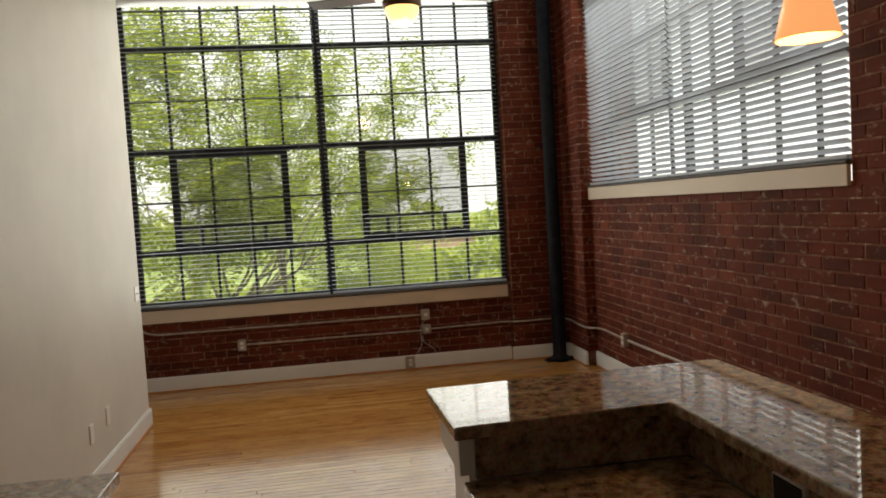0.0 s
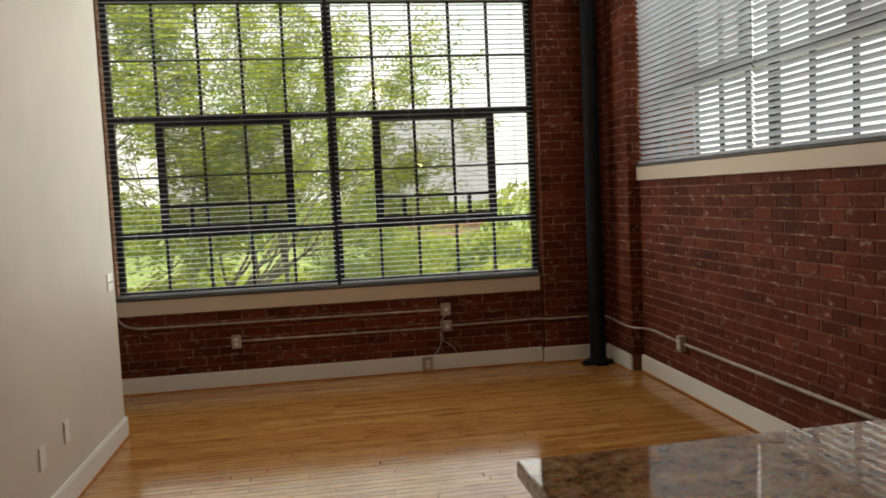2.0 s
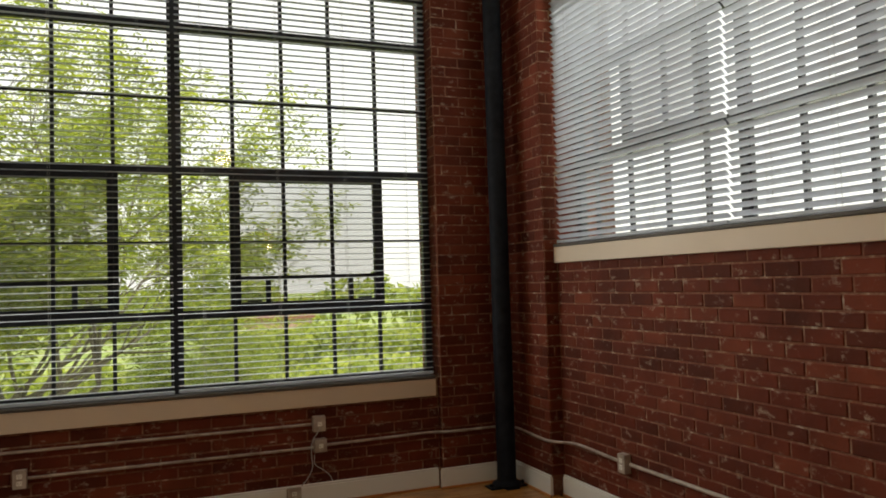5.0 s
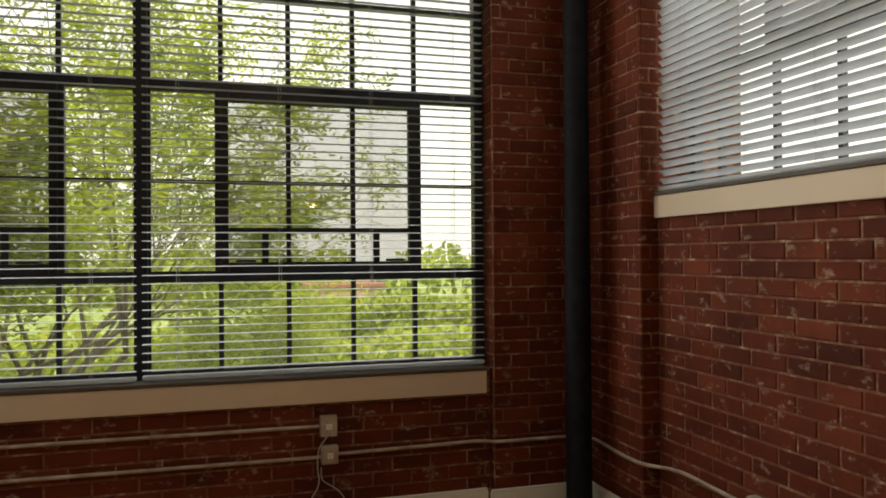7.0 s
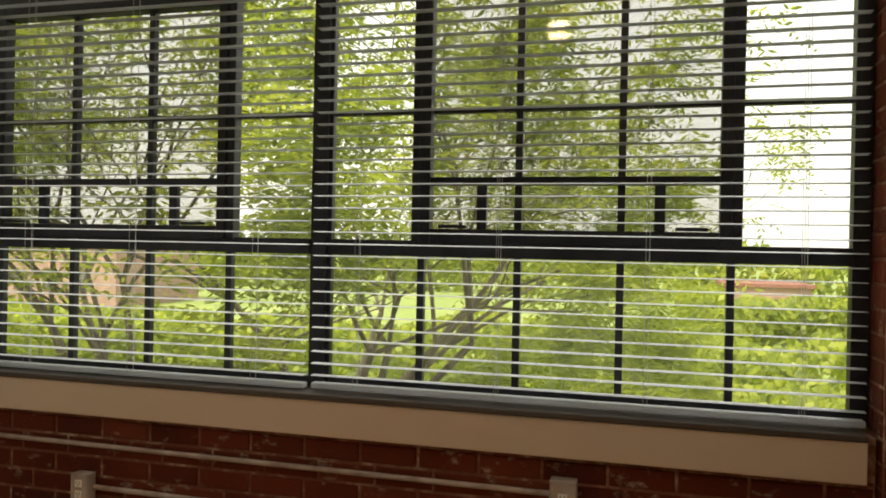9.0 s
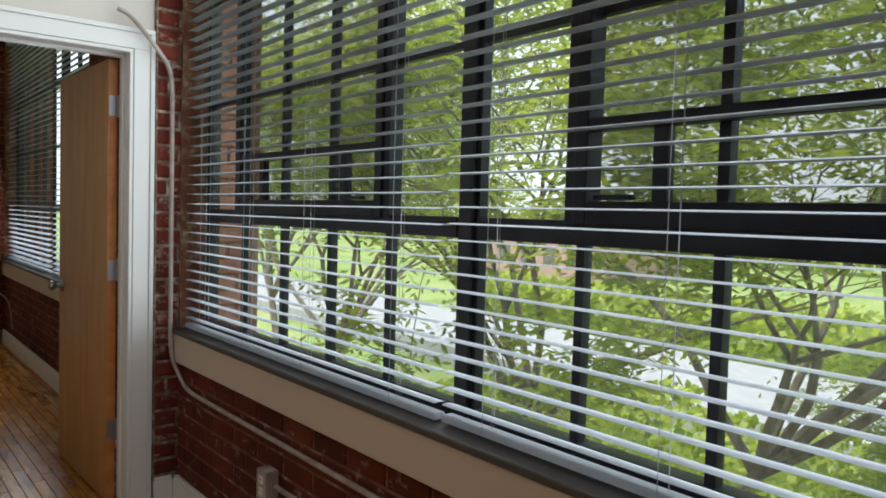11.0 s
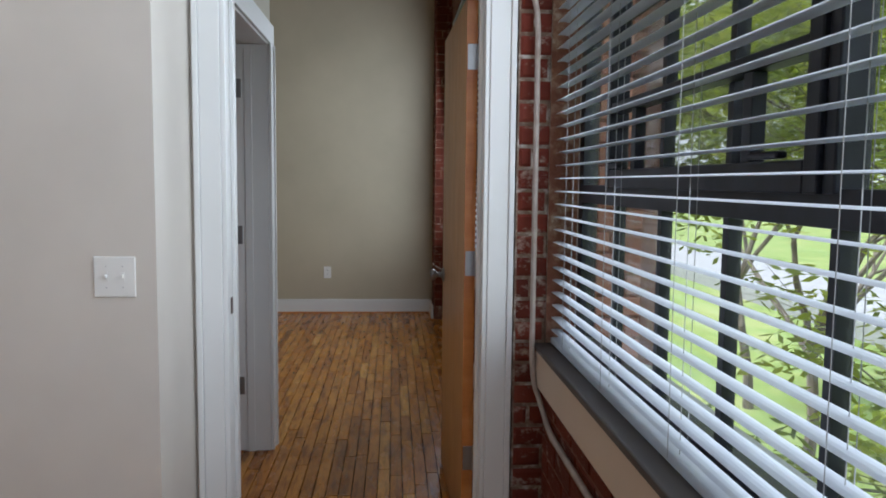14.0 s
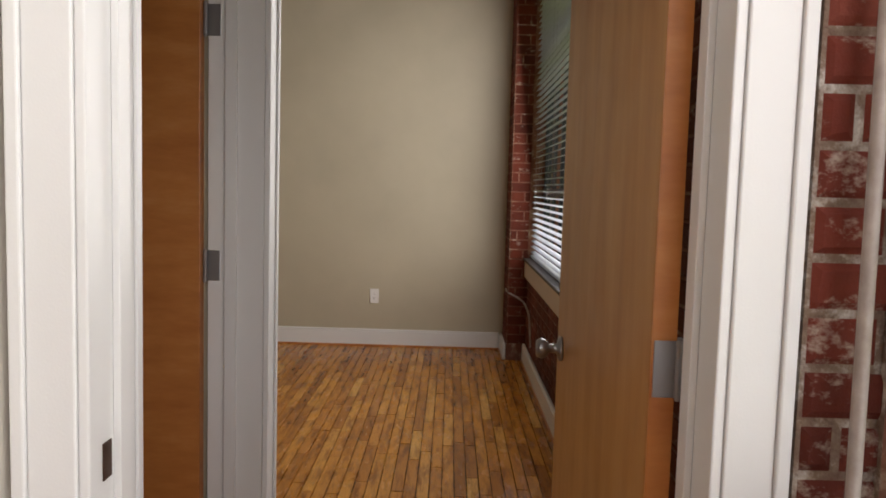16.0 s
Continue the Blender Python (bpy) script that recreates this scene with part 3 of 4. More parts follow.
# ---- blinds ----
def blind(name, length, z0, z1, tilt, cords, label, sag=0.0):
    """A venetian blind along +x from 0, hung from a head rail; its slats are parts."""
    b = base(name, (0, 0, 0), label=label, category="blind", group="window blinds")
    bm = bmesh.new()
    n = 4
    w = 0.0178
    rows = []
    for i in range(n + 1):
        u = -1 + 2 * i / n
        rows.append((u * w, 0.0028 * (1 - u * u)))
    for s in (0.0, -0.0012):
        for x in (0.0, length):
            for yy, zz in rows:
                bm.verts.new((x, yy, zz + s))
    bm.verts.ensure_lookup_table()
    m = n + 1
    for i in range(n):
        bm.faces.new([bm.verts[j] for j in (i, i + 1, m + i + 1, m + i)])
        bm.faces.new([bm.verts[j] for j in (2 * m + i, 3 * m + i, 3 * m + i + 1, 2 * m + i + 1)])
    bmesh.ops.recalc_face_normals(bm, faces=bm.faces)
    me = bpy.data.meshes.new("slat")
    bm.to_mesh(me)
    bm.free()
    me.materials.append(SLAT)
    rng = random.Random(len(name) + int(z1 * 100) + int(length * 10))
    count = int((z1 - z0 - 0.07) / 0.0425)
    for i in range(count):
        s = new("slat", me)
        s.parent = b
        s.matrix_basis = pose(0, 0, z0 + 0.045 + i * 0.0425, tilt + rng.uniform(-1.6, 1.6), rng.uniform(-0.05, 0.05), 0)
    block("bottom_rail", (0, length, -0.019, 0.019, z0, z0 + 0.02), SLAT, b, bevel=0.005)
    block("head_rail", (0, length, -0.03, 0.03, z1 - 0.045, z1), SLAT, b, bevel=0.003)
    bm = bmesh.new()
    for c in cords:
        for yy in (-0.0195, 0.0195):
            cyl(bm, (c, yy, z0 + 0.01), (c, yy, z1 - 0.04), 0.0008, n=5)
        cyl(bm, (c + 0.012, 0, z0 + 0.01), (c + 0.012, 0, z1 - 0.04), 0.0009, n=5)
    ob("cord", bm, CORD, b)
    return b


def at(o, m):
    o.matrix_basis = m
    return o


at(blind("blind", MX - A0 - 0.035, SILL + 0.008, TOP - 0.01, -1, [0.18, 0.62, 1.10, 1.62], "grey-white venetian blind with open slats, lowered"), pose(A0 + 0.012, 7.425, 0))
at(blind("blind", A1 - MX - 0.03, SILL + 0.012, TOP - 0.01, -1, [0.16, 0.66, 1.14, 1.60], "grey-white venetian blind with open slats, lowered"), pose(MX + 0.005, 7.425, 0))
at(blind("blind", 1.66, BSILL + 0.012, 3.88, -44, [0.2, 0.62, 1.05, 1.5], "grey-white venetian blind with half-closed slats"), pose(3.207, B1 - 0.012, 0, 0, 0, -90))
at(blind("blind", 1.89, BSILL + 0.012, 3.88, -44, [0.25, 0.62, 1.25, 1.7], "grey-white venetian blind with half-closed slats"), pose(3.207, B1 - 1.69, 0, 0, 0, -90))
at(blind("blind", 1.85, SILL + 0.01, 2.88, 14, [0.2, 0.9, 1.6], "white venetian blind with open slats in the bedroom"), pose(-6.03, 7.46, 0))
at(blind("blind", 1.1, SILL + 0.01, 2.88, 14, [0.2, 0.9], "white venetian blind with open slats in the bedroom"), pose(-4.08, 7.46, 0))


# ---- column, ducts, conduits ----
col = base("column", (2.925, 7.165, 0), label="black cast-iron round column on a flanged foot", category="column")
bm = bmesh.new()
lathe(bm, [(0.0, 0.012), (0.11, 0.012), (0.105, 0.03), (0.08, 0.04), (0.07, 0.06), (0.068, 2.0), (0.067, H - 0.12), (0.1, H - 0.09), (0.105, H)], (0, 0, 0))
ob("shaft", bm, COLUMN, col, smooth=True)
bm = bmesh.new()
bx(bm, -0.15, 0.15, -0.06, 0.06, 0, 0.012, 0.003)
bx(bm, -0.05, 0.05, -0.11, 0.11, 0.0, 0.0125, 0.003)
for q in (-0.125, 0.125):
    cyl(bm, (q, 0, 0.012), (q, 0, 0.03), 0.014, n=6)
ob("foot", bm, COLUMN, col)


def duct(points, r, label):
    """Spiral-seamed round duct through given places."""
    bm = bmesh.new()
    pts = [Vector(p) for p in points]
    n = 28
    for a, b in zip(pts, pts[1:]):
        long = (b - a).length
        q = (b - a).to_track_quat("Z", "Y")
        steps = max(2, int(long / 0.028))
        prev = None
        for i in range(steps + 1):
            rr = r + (0.006 if i % 2 else 0.0)
            ring = [bm.verts.new(a.lerp(b, i / steps) + q @ Vector((rr * math.cos(2 * math.pi * j / n), rr * math.sin(2 * math.pi * j / n), 0))) for j in range(n)]
            if prev:
                for j in range(n):
                    bm.faces.new((prev[j], prev[(j + 1) % n], ring[(j + 1) % n], ring[j]))
            prev = ring
    return ob("duct", bm, GALV, smooth=True, label=label, category="duct")


pts = [(-1.1, 6.93, 3.70), (2.35, 6.93, 3.70)]
for i in range(1, 7):
    a = math.pi / 2 * i / 6
    pts.append((2.35 + 0.4 * math.sin(a), 6.53 + 0.4 * math.cos(a), 3.70 + 0.01 * i))
pts.append((2.75, -3.3, 3.78))
dd = duct(pts, 0.165, "silver spiral air duct hung below the ceiling")
for x in (-0.6, 1.2):
    block("hanger_strap", (x, x + 0.025, 6.9, 6.902, 3.86, H), GALV, dd)

yc = YA - 0.013
CW = {"category": "conduit"}
tube("conduit", [(1.555, yc, 0.545), (0.3, yc, 0.55), (-1.02, yc, 0.555), (-1.13, yc, 0.60), (-1.165, 7.345, 0.70), (-1.172, 7.345, 1.95), (-1.172, 7.28, 2.04), (-1.185, 7.17, 2.17), (-1.20, 7.12, 2.19)], 0.0095, CONDUIT,
     label="thin painted conduit bent up beside the doorway", **CW)
tube("conduit", [(-0.17, yc, 0.393), (1.57, yc, 0.385)], 0.0095, CONDUIT, label="thin painted conduit along the brick wall", **CW)
tube("conduit", [(1.65, yc, 0.395), (2.2, yc, 0.40), (2.42, yc, 0.405), (2.52, 7.337, 0.40), (2.9, 7.337, 0.40), (3.02, 7.337, 0.40), (3.077, 7.25, 0.39), (3.077, 6.95, 0.375), (3.09, 6.79, 0.37), (3.175, 6.62, 0.385), (3.175, 6.1, 0.37)], 0.0095, CONDUIT,
     label="thin painted conduit running round the corner pier", **CW)
tube("conduit", [(3.175, 6.0, 0.37), (3.175, -1.5, 0.39)], 0.0115, CONDUIT, label="pale conduit low on the brick side wall", **CW)


def outlet_box(name, at_m, label, w=0.07, h=0.115, d=0.045, metal=True, holes=2):
    """A surface box with a cover plate and sockets, facing -y at its origin."""
    o = base(name, (0, 0, 0), label=label, category="outlet")
    block("box", (-w / 2, w / 2, -d, 0, -h / 2, h / 2), CONDUIT if metal else PLATE, o, bevel=0.004)
    block("cover", (-w / 2 + 0.002, w / 2 - 0.002, -d - 0.005, -d - 0.0005, -h / 2 + 0.002, h / 2 - 0.002), CONDUIT if metal else PLATE, o, bevel=0.002)
    for i in range(holes):
        z = (i - (holes - 1) / 2) * 0.04
        bm = bmesh.new()
        bx(bm, -0.015, 0.015, -d - 0.0075, -d - 0.0052, z - 0.014, z + 0.014, 0.001)
        ob("socket", bm, PLATE, o)
        bm = bmesh.new()
        for q in (-0.006, 0.006):
            bx(bm, q - 0.0012, q + 0.0012, -d - 0.0083, -d - 0.0076, z - 0.002, z + 0.008)
        cyl(bm, (0, -d - 0.0083, z - 0.007), (0, -d - 0.0076, z - 0.007), 0.0022, n=8)
        ob("slot", bm, DARK, o)
    o.matrix_basis = at_m
    return o


outlet_box("outlet_box", pose(-0.21, YA, 0.393), "grey surface outlet box on the brick wall", 0.075, 0.11)
outlet_box("outlet_box", pose(1.60, YA, 0.548), "grey surface outlet box on the brick wall", 0.085, 0.105, 0.05, True, 1)
outlet_box("outlet_box", pose(1.605, YA, 0.40), "grey surface junction box on the brick wall", 0.085, 0.09, 0.055, True, 1)
outlet_box("outlet_box", pose(XB, 6.05, 0.37, 0, 0, -90), "grey surface outlet box on the side wall", 0.07, 0.115)
outlet_box("wall_outlet", pose(1.42, 7.369, 0.075), "grey outlet let into the baseboard", 0.1, 0.12, 0.012, True, 2)
outlet_box("wall_outlet", pose(XBED, 6.195, 0.42, 0, 0, 90), "white wall outlet in the bedroom", 0.075, 0.12, 0.004, False, 2)
outlet_box("wall_outlet", pose(XL, 4.70, 0.365, 0, 0, 90), "white blank wall plate low on the plaster", 0.075, 0.12, 0.004, False, 0)
outlet_box("wall_outlet", pose(XL, 5.06, 0.385, 0, 0, 90), "white blank wall plate low on the plaster", 0.075, 0.12, 0.004, False, 0)

sw = base("light_switch", (0, 0, 0), label="white double toggle light switch plate on plaster", category="switch")
block("plate", (-0.058, 0.058, -0.006, 0, -0.058, 0.058), PLATE, sw, bevel=0.003)
for q in (-0.023, 0.023):
    bm = bmesh.new()
    bx(bm, q - 0.005, q + 0.005, -0.0075, -0.0062, -0.013, 0.013)
    bx(bm, q - 0.0035, q + 0.0035, -0.018, -0.0076, -0.002, 0.007, 0.001)
    ob("toggle", bm, PLATE, sw)
    bm = bmesh.new()
    for z in (-0.03, 0.03):
        cyl(bm, (q, -0.0072, z), (q, -0.0062, z), 0.0018, n=8)
    ob("screw", bm, NICKEL, sw)
sw.matrix_basis = pose(XL, 6.085, 1.08, 0, 0, 90)

tube("cable", [(1.60, 7.33, 0.53), (1.585, 7.335, 0.49), (1.545, 7.35, 0.44), (1.54, 7.35, 0.33), (1.555, 7.36, 0.26), (1.52, 7.36, 0.19), (1.47, 7.358, 0.14)], 0.0035, CORD, label="loose white cable hanging from the outlet box", category="cable")
tube("cable", [(1.56, 7.345, 0.34), (1.56, 7.355, 0.27), (1.62, 7.36, 0.235), (1.67, 7.36, 0.19), (1.685, 7.362, 0.15)], 0.003, CORD, label="thin white cable end on the brick", category="cable")
tube("cable", [(-6.15, 7.27, 0.55), (-6.05, 7.27, 0.54), (-6.0, 7.40, 0.48), (-5.7, 7.415, 0.42), (-5.6, 7.42, 0.2)], 0.008, CONDUIT, label="bent conduit below the bedroom window", category="conduit")

# ---- kitchen ----
bar = base("breakfast_bar", (1.3, 1.95, 0), label="L-shaped raised bar with a polished brown granite top", category="counter")
bm = bmesh.new()
outline = [(0.905, 2.14), (0.915, 1.705), (1.505, 1.735), (1.55, -1.6), (1.93, -1.6), (1.875, 2.17)]
low = [bm.verts.new((x, y, 1.035)) for x, y in outline]
face = bm.faces.new(low)
ext = bmesh.ops.extrude_face_region(bm, geom=[face])
for e in ext["geom"]:
    if isinstance(e, bmesh.types.BMVert):
        e.co.z = 1.07
bmesh.ops.bevel(bm, geom=[e for e in bm.edges], offset=0.006, segments=3, affect="EDGES", profile=0.5)
adopt(bar, ob("top", bm, GRANITE))
adopt(bar, blocks("pony_wall", [(0.96, 1.86, 1.78, 2.02, 0, 1.034), (1.59, 1.84, -1.6, 1.779, 0, 1.034)], TRIM, label="white painted half wall"))
adopt(bar, blocks("splash", [(0.975, 1.568, 1.752, 1.779, 0.915, 1.034), (1.562, 1.589, -1.6, 1.7515, 0.915, 1.034)], GRANITE, bevel=0.002))
adopt(bar, block("end_post", (0.93, 0.973, 1.745, 2.05, 0.93, 1.0345), TRIM, bevel=0.004))
adopt(bar, blocks("low_counter", [(0.94, 1.561, 1.05, 1.751, 0.88, 0.914), (0.94, 1.561, -1.6, 1.049, 0.88, 0.914)], GRANITE, bevel=0.004))
adopt(bar, block("cabinet", (0.98, 1.588, -1.6, 1.7785, 0, 0.879), TRIM, bevel=0.003))
cout = outlet_box("counter_outlet", pose(1.562, 1.30, 0.975, 0, 0, -90), "black outlet set sideways in the granite splash", 0.115, 0.07, 0.006, False, 0)
block("socket", (-0.05, 0.05, -0.0125, -0.0115, -0.03, 0.03), DARK, cout)

lc = base("kitchen_counter", (-0.4, 1.6, 0), label="base cabinet with a speckled brown granite top", category="counter")
adopt(lc, block("top", (XL + 0.022, 0.006, -2.0, 2.13, 0.885, 0.92), GRANITE, bevel=0.005), block("body", (XL + 0.022, -0.03, -2.0, 2.09, 0.1, 0.884), TRIM, bevel=0.003),
      block("plinth", (XL + 0.022, -0.07, -2.0, 2.06, 0, 0.099), DARK))
for i in range(4):
    y0 = -1.98 + i * 1.02
    adopt(lc, block("door", (-0.0295, -0.012, y0, y0 + 1.0, 0.13, 0.86), TRIM, bevel=0.003))

LAMP = (2.167, 2.054, 2.08)
lamp = base("pendant_lamp", LAMP, label="lit pendant lamp with an amber glass cone shade", category="lamp")
bm = bmesh.new()
lathe(bm, [(0.044, 0.19), (0.052, 0.185), (0.098, 0.0), (0.093, 0.0), (0.048, 0.178)], (0, 0, 0))
ob("shade", bm, AMBER, lamp, smooth=True)
bm = bmesh.new()
lathe(bm, [(0.0, 0.26), (0.016, 0.25), (0.02, 0.205), (0.042, 0.188), (0.0, 0.188)], (0, 0, 0), 16)
cyl(bm, (0, 0, 0.2), (0, 0, H - LAMP[2]), 0.003, n=6)
ob("stem", bm, NICKEL, lamp, smooth=True)

FAN = (1.265, 5.05, 2.985)
fan = base("ceiling_fan", FAN, label="dark ceiling fan with a lit amber glass bowl", category="fan")
bm = bmesh.new()
lathe(bm, [(0.0, -0.125), (0.05, -0.115), (0.095, -0.075), (0.115, -0.02), (0.115, 0.0)], (0, 0, 0))
ob("bowl", bm, BOWL, fan, smooth=True)
bm = bmesh.new()
lathe(bm, [(0.118, -0.002), (0.132, 0.01), (0.132, 0.045), (0.10, 0.06), (0.06, 0.07), (0.06, 0.10), (0.13, 0.12), (0.14, 0.19), (0.08, 0.24), (0.02, 0.26), (0.0, 0.26)], (0, 0, 0))
cyl(bm, (0, 0, 0.25), (0, 0, H - FAN[2]), 0.014, n=10)
ob("motor", bm, BRONZE, fan, smooth=True)
for i in range(5):
    a = 14 + 72 * i
    bm = bmesh.new()
    bx(bm, 0.20, 0.66, -0.062, 0.062, 0.083, 0.091, 0.003)
    bx(bm, 0.10, 0.26, -0.018, 0.018, 0.092, 0.098, 0.002)
    bmesh.ops.rotate(bm, verts=bm.verts, cent=(0, 0, 0.087), matrix=Matrix.Rotation(radians(11), 3, "X"))
    bl = ob("blade", bm, BLADE, fan)
    bl.matrix_basis = pose(0, 0, 0, 0, 0, a)
for name, place, power, col3, rad in (("fan_bulb", (FAN[0], FAN[1], FAN[2] - 0.2), 14, (1, 0.75, 0.5), 0.08), ("pendant_bulb", (LAMP[0], LAMP[1], LAMP[2] - 0.04), 8, (1, 0.6, 0.32), 0.04)):
    li = new(name, bpy.data.lights.new(name, "POINT"))
    li.data.energy, li.data.color, li.data.shadow_soft_size = power, col3, rad
    li.location = place

# ---- outdoors ----
GZ = -4.2
blocks("wall_lower_storey", [(XD - 0.075, 3.7, -3.65, 7.73, GZ - 0.6, -0.204), (XBED - 0.2, XD - 0.08, 2.4, 7.85, GZ - 0.6, -0.204)], HOUSE, label="plain red brick lower storey under the flat", **STRUCT)
bm = bmesh.new()
bmesh.ops.create_grid(bm, x_segments=60, y_segments=60, size=600)
for p in bm.verts:
    p.co.z = GZ + noise.noise(p.co * 0.02) * 0.5
ob("ground", bm, GRASS, label="rough sunlit grass with bare patches", kind="structure")
bm = bmesh.new()
bx(bm, -60, 80, 24, 31, GZ - 0.2, GZ + 0.62)
ob("road", bm, ROAD, label="pale grey street beyond the trees", kind="structure")


bm = bmesh.new()
bx(bm, -60, 30, 8.9, 11.9, GZ - 0.6, GZ + 0.45, 0.02)
ob("pavement", bm, CONCRETE, label="pale concrete pavement below the window", kind="structure")


def house(x, y, w, d, h, floors):
    o = base("house", (x, y, GZ), label="far low red-brick building with a flat roof", category="building", group="far buildings")
    adopt(o, block("wall", (x, x + w, y, y + d, GZ - 0.6, GZ + h), HOUSE))
    adopt(o, block("roof", (x - 0.3, x + w + 0.3, y - 0.3, y + d + 0.3, GZ + h, GZ + h + 0.35), ROOF))
    for f in range(floors):
        for i in range(int(w / 3)):
            adopt(o, block("window", (x + 0.8 + i * 3, x + 2.2 + i * 3, y - 0.05, y + 0.02, GZ + 1.2 + f * 3, GZ + 2.8 + f * 3), DKGLASS))


house(10, 85, 8, 10, 2.2, 0)
house(-60, 58, 20, 12, 5, 1)


def tree(at_xy, height, lean, spread, seed, leaves, size, label):
    """Tapered trunk, forking limbs, and sprays of many small leaflets at the twigs."""
    rng = random.Random(seed)
    t = base("tree", (*at_xy, GZ), label=label, category="tree", group="trees outside")
    bm = bmesh.new()
    tips = []

    def grow(p, way, length, r, depth):
        steps = 3
        for i in range(steps):
            way = (way + Vector((rng.gauss(0, 0.12), rng.gauss(0, 0.12), rng.gauss(0.02, 0.08)))).normalized()
            q = p + way * (length / steps)
            r2 = r * (0.86 if depth < 5 else 0.7)
            cyl(bm, p, q, r, r2, 7 if depth < 3 else 4)
            p, r = q, r2
            if depth >= 3:
                tips.append((p.copy(), way.copy()))
        if depth < 5:
            for i in range(rng.choice((2, 3, 3)) if depth else 8):
                side = Vector((rng.gauss(0, 1), rng.gauss(0, 1), rng.gauss(0.1, 0.5))).normalized()
                grow(p, (way * (1.1 if depth else 0.75) + side * spread).normalized(), length * rng.uniform(0.62, 0.86), r * 0.74, depth + 1)

    grow(Vector((0, 0, -0.3)), Vector(lean).normalized(), height * 0.26, height * 0.011, 0)
    ob("trunk", bm, BARK, t)
    drift = Vector((seed * 3.7, 0, 0))
    tips = [tip for tip in tips if noise.noise(tip[0] * 0.75 + drift) > -0.06]
    per = 9
    n = leaves // per
    vs = np.empty((n * per * 4, 3))
    tone = np.empty(n * per * 4)
    k = 0
    for _ in range(n):
        p, way = tips[rng.randrange(len(tips))]
        o = p + Vector((rng.gauss(0, 0.17), rng.gauss(0, 0.17), rng.gauss(-0.05, 0.13)))
        axis = Vector((rng.gauss(0, 1), rng.gauss(0, 1), rng.gauss(-0.25, 0.4))).normalized()
        side = axis.cross(Vector((0, 0, 1))).normalized()
        up = side.cross(axis)
        tn = rng.random() * 0.999
        for j in range(per):
            s = 1 if j % 2 else -1
            c = o + axis * (size * 0.75 * (j // 2))
            tip = c + (side * s * 0.9 + axis * 0.45 + up * rng.uniform(-0.5, 0.2)).normalized() * size * rng.uniform(0.8, 1.25)
            mid = (c + tip) / 2
            wv = axis * size * 0.17 + up * rng.uniform(-0.1, 0.1) * size
            vs[k], vs[k + 1], vs[k + 2], vs[k + 3] = c, mid + wv, tip, mid - wv
            tone[k:k + 4] = tn
            k += 4
    me = bpy.data.meshes.new("foliage")
    me.from_pydata(vs.tolist(), [], np.arange(k).reshape(-1, 4).tolist())
    me.attributes.new("tone", "FLOAT", "POINT").data.foreach_set("value", tone)
    me.materials.append(LEAF)
    f = new("foliage", me)
    f.parent = t
    tagged(f, kind="stuff")


tree((-2.8, 13.6), 12.5, (0.10, 0.0, 1), 0.72, 3, 58000, 0.115, "leafy green locust tree close outside the window")
tree((-5.6, 12.4), 12.0, (0.14, 0.0, 1), 0.72, 8, 32000, 0.115, "leafy green locust tree with several stems")
tree((-10.5, 13.5), 12, (0.08, 0.0, 1), 0.66, 14, 28000, 0.13, "leafy green locust tree farther along")
tree((0.6, 16.5), 6.8, (0.15, 0.0, 1), 0.75, 21, 32000, 0.10, "low leafy young tree in the grass")
tree((-17, 16), 13, (0.05, 0.0, 1), 0.6, 29, 28000, 0.17, "leafy green tree down the street")


def hedge(name, x0, x1, y, h, n, seed, label):
    rng = random.Random(seed)
    bm = bmesh.new()
    me = bpy.data.meshes.new(name)
    vs, fs, tn = [], [], []
    for _ in range(n):
        x = rng.uniform(x0, x1)
        hh = h * (0.6 + 0.4 * noise.noise(Vector((x * 0.13, y, 0))) + 0.2 * noise.noise(Vector((x * 0.5, y, 3))))
        p = Vector((x, y + rng.uniform(-3, 3), GZ + rng.random() ** 0.7 * hh))
        s = h * 0.06
        a = Vector((rng.gauss(0, 1), rng.gauss(0, 1), rng.gauss(0, 1))).normalized() * s
        b = a.orthogonal().normalized() * s * 0.7
        i = len(vs)
        vs += [p - a, p + b, p + a, p - b]
        fs.append((i, i + 1, i + 2, i + 3))
        tn += [rng.random() * 0.999] * 4
    bm.free()
    me.from_pydata([tuple(p) for p in vs], [], fs)
    me.attributes.new("tone", "FLOAT", "POINT").data.foreach_set("value", tn)
    me.materials.append(LEAF)
    tagged(new(name, me), label=label, category="shrubs", kind="stuff")


hedge("far_trees", -140, 160, 95, 9.5, 14000, 5, "hazy line of far green trees")
hedge("shrubs", -14, 26, 19.5, 2.2, 16000, 6, "rough green shrubs at the edge of the grass")
hedge("shrubs", 0, 34, 27, 3.0, 16000, 11, "tall rough green growth by the street")
hedge("shrubs", 4, 70, 54, 4.6, 16000, 12, "rough green growth on the far ground")
hedge("shrubs", -30, 40, 36, 3.6, 16000, 7, "rough green shrubs beyond the street")


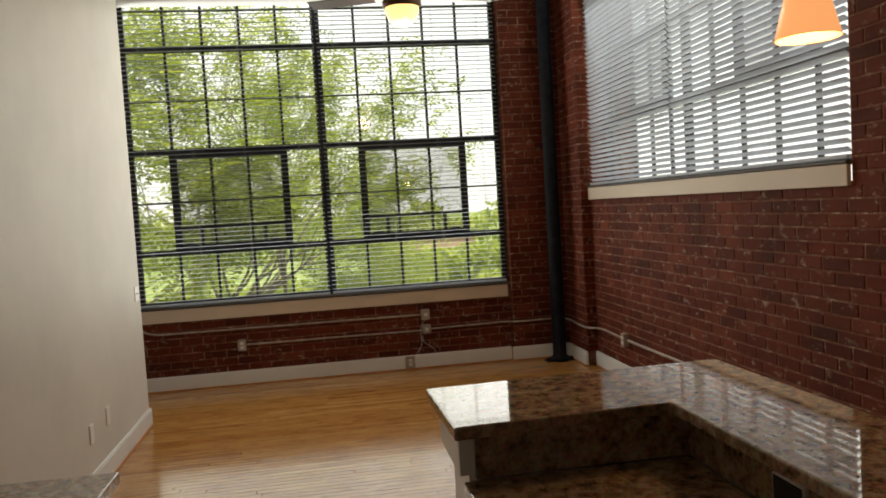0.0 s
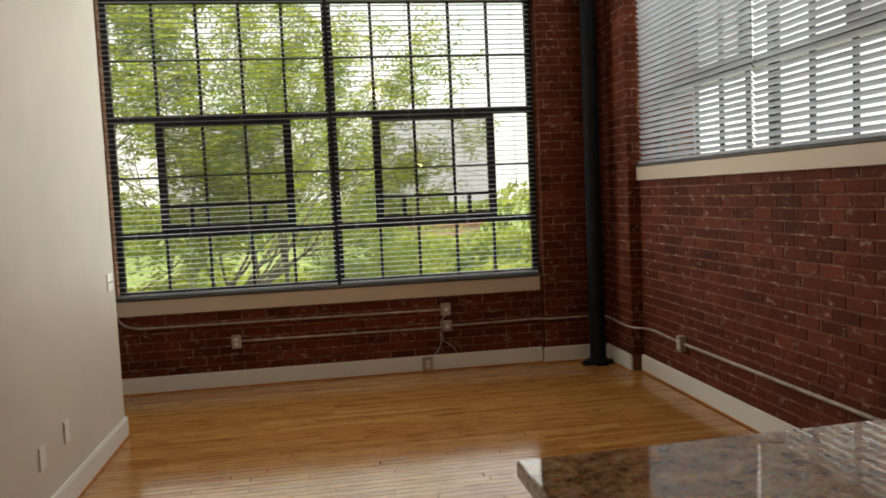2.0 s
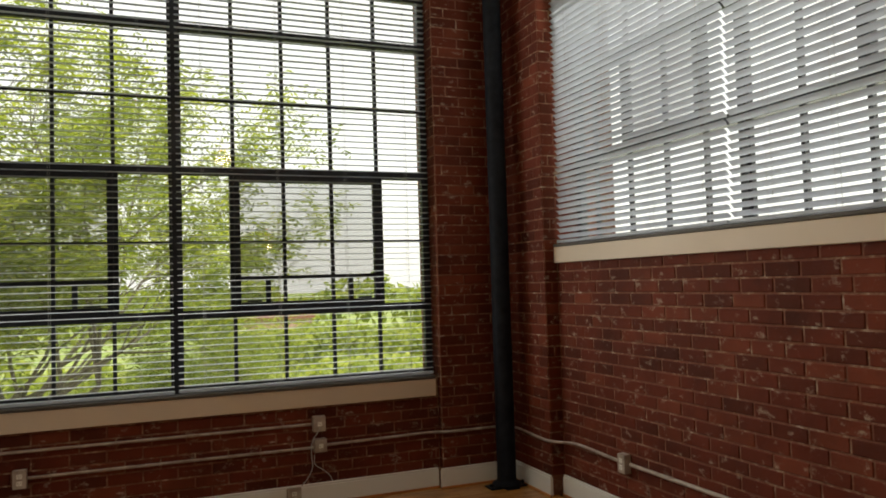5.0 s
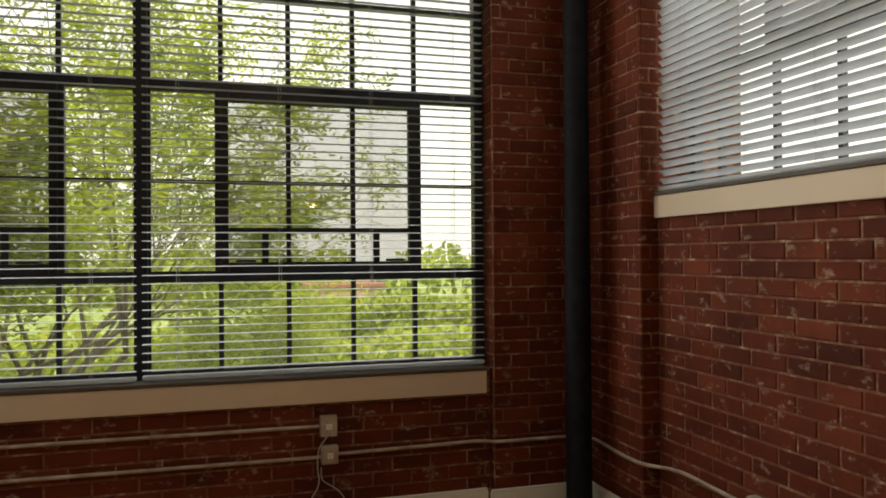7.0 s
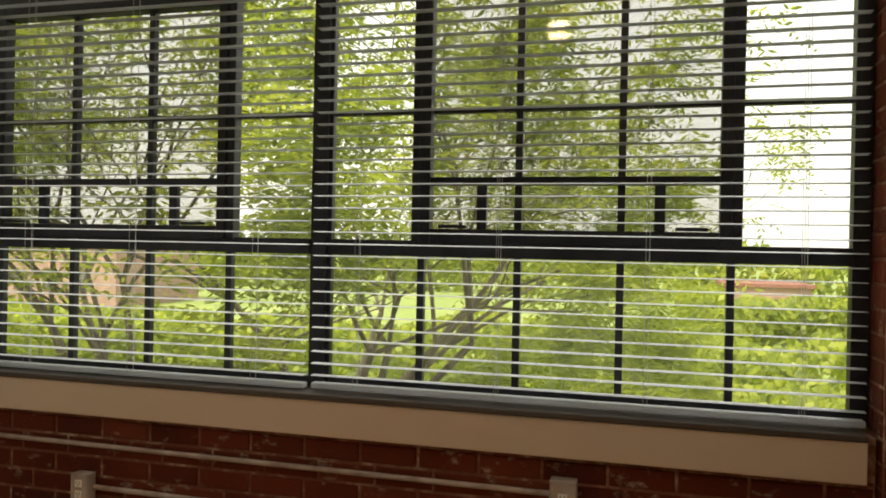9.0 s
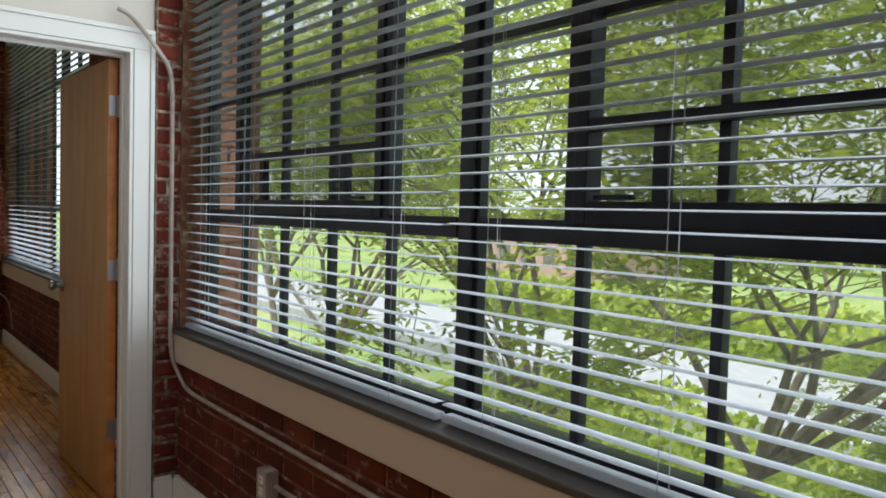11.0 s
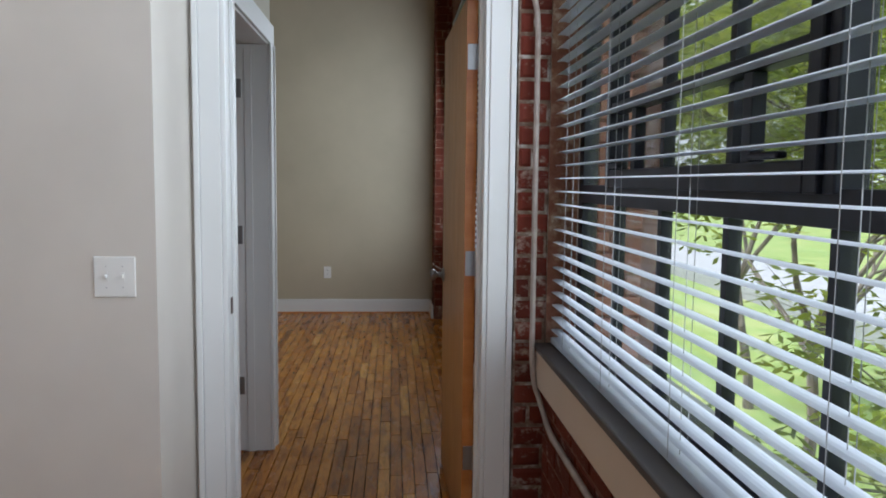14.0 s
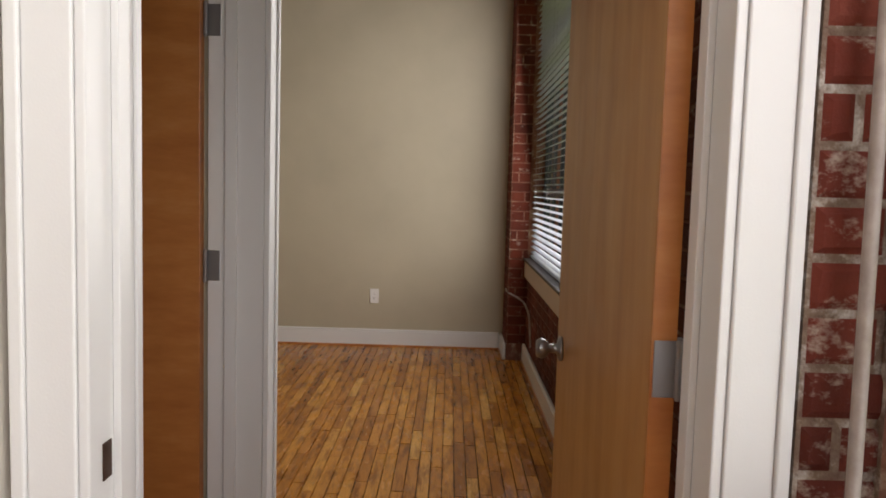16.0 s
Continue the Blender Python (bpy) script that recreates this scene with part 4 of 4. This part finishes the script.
# ---- pieces: bricks and boards ----
def piece_mesh(name, w, h, d, mat, ch, twist):
    """A low, slightly uneven block lying in the xz plane, its face towards -y."""
    rng = random.Random(twist)
    j = lambda s: rng.uniform(-s, s)
    me = bpy.data.meshes.new(name)
    b = [(-w / 2, 0, -h / 2), (w / 2, 0, -h / 2), (w / 2, 0, h / 2), (-w / 2, 0, h / 2)]
    f = [(x - math.copysign(ch + abs(j(ch * 0.5)), x), -d + j(d * (0.25 if name == "brick" else 0.02)), z - math.copysign(ch + abs(j(ch * 0.5)), z)) for x, _, z in b]
    vs = b + f
    me.from_pydata(vs, [], [(4, 5, 6, 7), (0, 1, 5, 4), (1, 2, 6, 5), (2, 3, 7, 6), (3, 0, 4, 7)])
    me.materials.append(mat)
    return me


def lay(parent, place, width, height, pw, ph, gap, depth, mat, name, near, offset, seed, vary=0.0, ch=0.003):
    """Cover a width by height patch with courses of pieces. place: pose of its lower left corner; pieces whose
    centre passes near(u, v) become parts of their own, at most 300, the others one part."""
    rng = random.Random(seed)
    cache = {}
    rest_v, rest_f, rest_t = [], [], []
    count = 0
    for r in range(int(math.ceil(height / ph - 1e-6))):
        v0, v1 = r * ph, min((r + 1) * ph, height)
        if v1 - v0 < 0.012:
            continue
        u = -offset(r, rng)
        while u < width - 1e-6:
            w = pw * (1 + rng.uniform(-vary, vary))
            a, b = max(u, 0), min(u + w, width)
            u += w
            if b - a < 0.02:
                continue
            sw_, sh = round(b - a - gap, 2 if vary else 3), round(v1 - v0 - gap, 3)
            key = (sw_, sh, rng.randrange(3))
            if key not in cache:
                cache[key] = piece_mesh(name, sw_, sh, depth, mat, ch, hash(key) % 1000)
            m = place @ Matrix.Translation(((a + b) / 2, 0, (v0 + v1) / 2)) @ Euler((0, rng.uniform(-0.006, 0.006) if name == "brick" else 0, 0)).to_matrix().to_4x4()
            if count < 300 and near((a + b) / 2, (v0 + v1) / 2):
                o = new(name, cache[key])
                o.parent = parent
                o.matrix_parent_inverse = Matrix.Translation(parent.location).inverted()
                o.matrix_basis = m
                count += 1
            else:
                i = len(rest_v)
                rest_v += [tuple(m @ q.co) for q in cache[key].vertices]
                rest_f += [tuple(i + q for q in p.vertices) for p in cache[key].polygons]
                rest_t += [rng.random() * 0.999] * 8
    if rest_v:
        me = bpy.data.meshes.new(name + "work")
        me.from_pydata(rest_v, [], rest_f)
        me.attributes.new("tone", "FLOAT", "POINT").data.foreach_set("value", rest_t)
        me.materials.append(mat)
        o = new(name + "work", me)
        o.parent = parent
        o.matrix_parent_inverse = Matrix.Translation(parent.location).inverted()
        tagged(o, kind="stuff")


half = lambda r, rng: 0.105 * (r % 2) + (0.05 if r % 6 == 5 else 0)
yes = lambda u, v: True
no = lambda u, v: False
BP = (0.21, 0.0745, 0.010, 0.0045, BRICK, "brick")
# window wall: below the sill, the corner pier, its return, and the strip beside the doorway
lay(wall_north, pose(XD + 0.03, YA + 0.008, 0.13), A1 - XD - 0.03, 0.54, *BP, yes, half, 1)
lay(wall_north, pose(A1 + 0.008, 7.358, 0.13), 0.63, H - 0.13, *BP, lambda u, v: v < 2.7, half, 2)
lay(wall_north, pose(A1 + 0.008, 7.56, 0.13, 0, 0, -90), 0.2, H - 0.13, *BP, no, half, 3)
pier = blocks("brick_pier", [(XD - 0.14, XD + 0.022, 7.288, 7.397, 0, H), (XD - 0.14, A0 - 0.0285, 7.3975, 7.56, 0, H)], PALE_MORTAR, label="narrow rough brick pier beside the doorway", **STRUCT)
lay(pier, pose(XD + 0.022, 7.288, 0.14, 0, 0, 90), 0.2, H - 0.14, 0.21, 0.0745, 0.013, 0.006, PIER_BRICK, "brick", yes, half, 4, 0.0, 0.008)
# outer return of the window in pale brick, daylight partly put into its colour
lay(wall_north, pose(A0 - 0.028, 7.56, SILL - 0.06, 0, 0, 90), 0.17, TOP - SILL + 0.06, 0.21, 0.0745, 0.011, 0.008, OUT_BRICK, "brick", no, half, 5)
# side wall
lay(wall_east, pose(XB + 0.008, B1 + 0.0, 0.13, 0, 0, -90), B1 + 3.3, BSILL - 0.24, *BP, lambda u, v: 0.8 < u < 3.8, half, 6)
lay(wall_east, pose(XB + 0.008, B0 - 0.005, 1.6, 0, 0, -90), B0 + 3.3, H - 1.6, *BP, no, half, 7)
lay(wall_east, pose(3.098, 7.35, 0.13, 0, 0, -90), 0.55, H - 0.13, *BP, lambda u, v: v < 1.9, half, 8)
lay(wall_east, pose(3.098, B1 + 0.008, 0.13), 0.3, H - 0.13, *BP, no, half, 9)
# bedroom
lay(bed_north, pose(-6.05, 7.43, 0.13), 4.65, 0.54, *BP, no, half, 10)
lay(bed_north, pose(XBED, 7.28, 0.13), 0.4, H - 0.13, *BP, no, half, 11)
lay(bed_north, pose(-6.05, 7.28, 0.13, 0, 0, 90), 0.15, H - 0.13, *BP, no, half, 12)
lay(bed_north, pose(BW1, 7.43, 0.67), -1.4 - BW1, H - 0.7, *BP, no, half, 13)

# floors: strips run along x, laid as patches turned flat
jog = lambda r, rng: rng.uniform(0, 0.9)
lay(floor, pose(XD - 0.07, -3.4, -0.012, -90), 4.45, 10.78, 0.95, 0.057, 0.0011, 0.012, MAPLE, "board", lambda u, v: v > 7.4, jog, 15, 0.35, 0.0006)
lay(bed_floor, pose(XBED, 2.55, -0.014, -90), XD - 0.125 - XBED, 4.87, 0.62, 0.056, 0.0022, 0.014, OLD_BOARD, "board", lambda u, v: v > 2.85, jog, 16, 0.4, 0.0012)
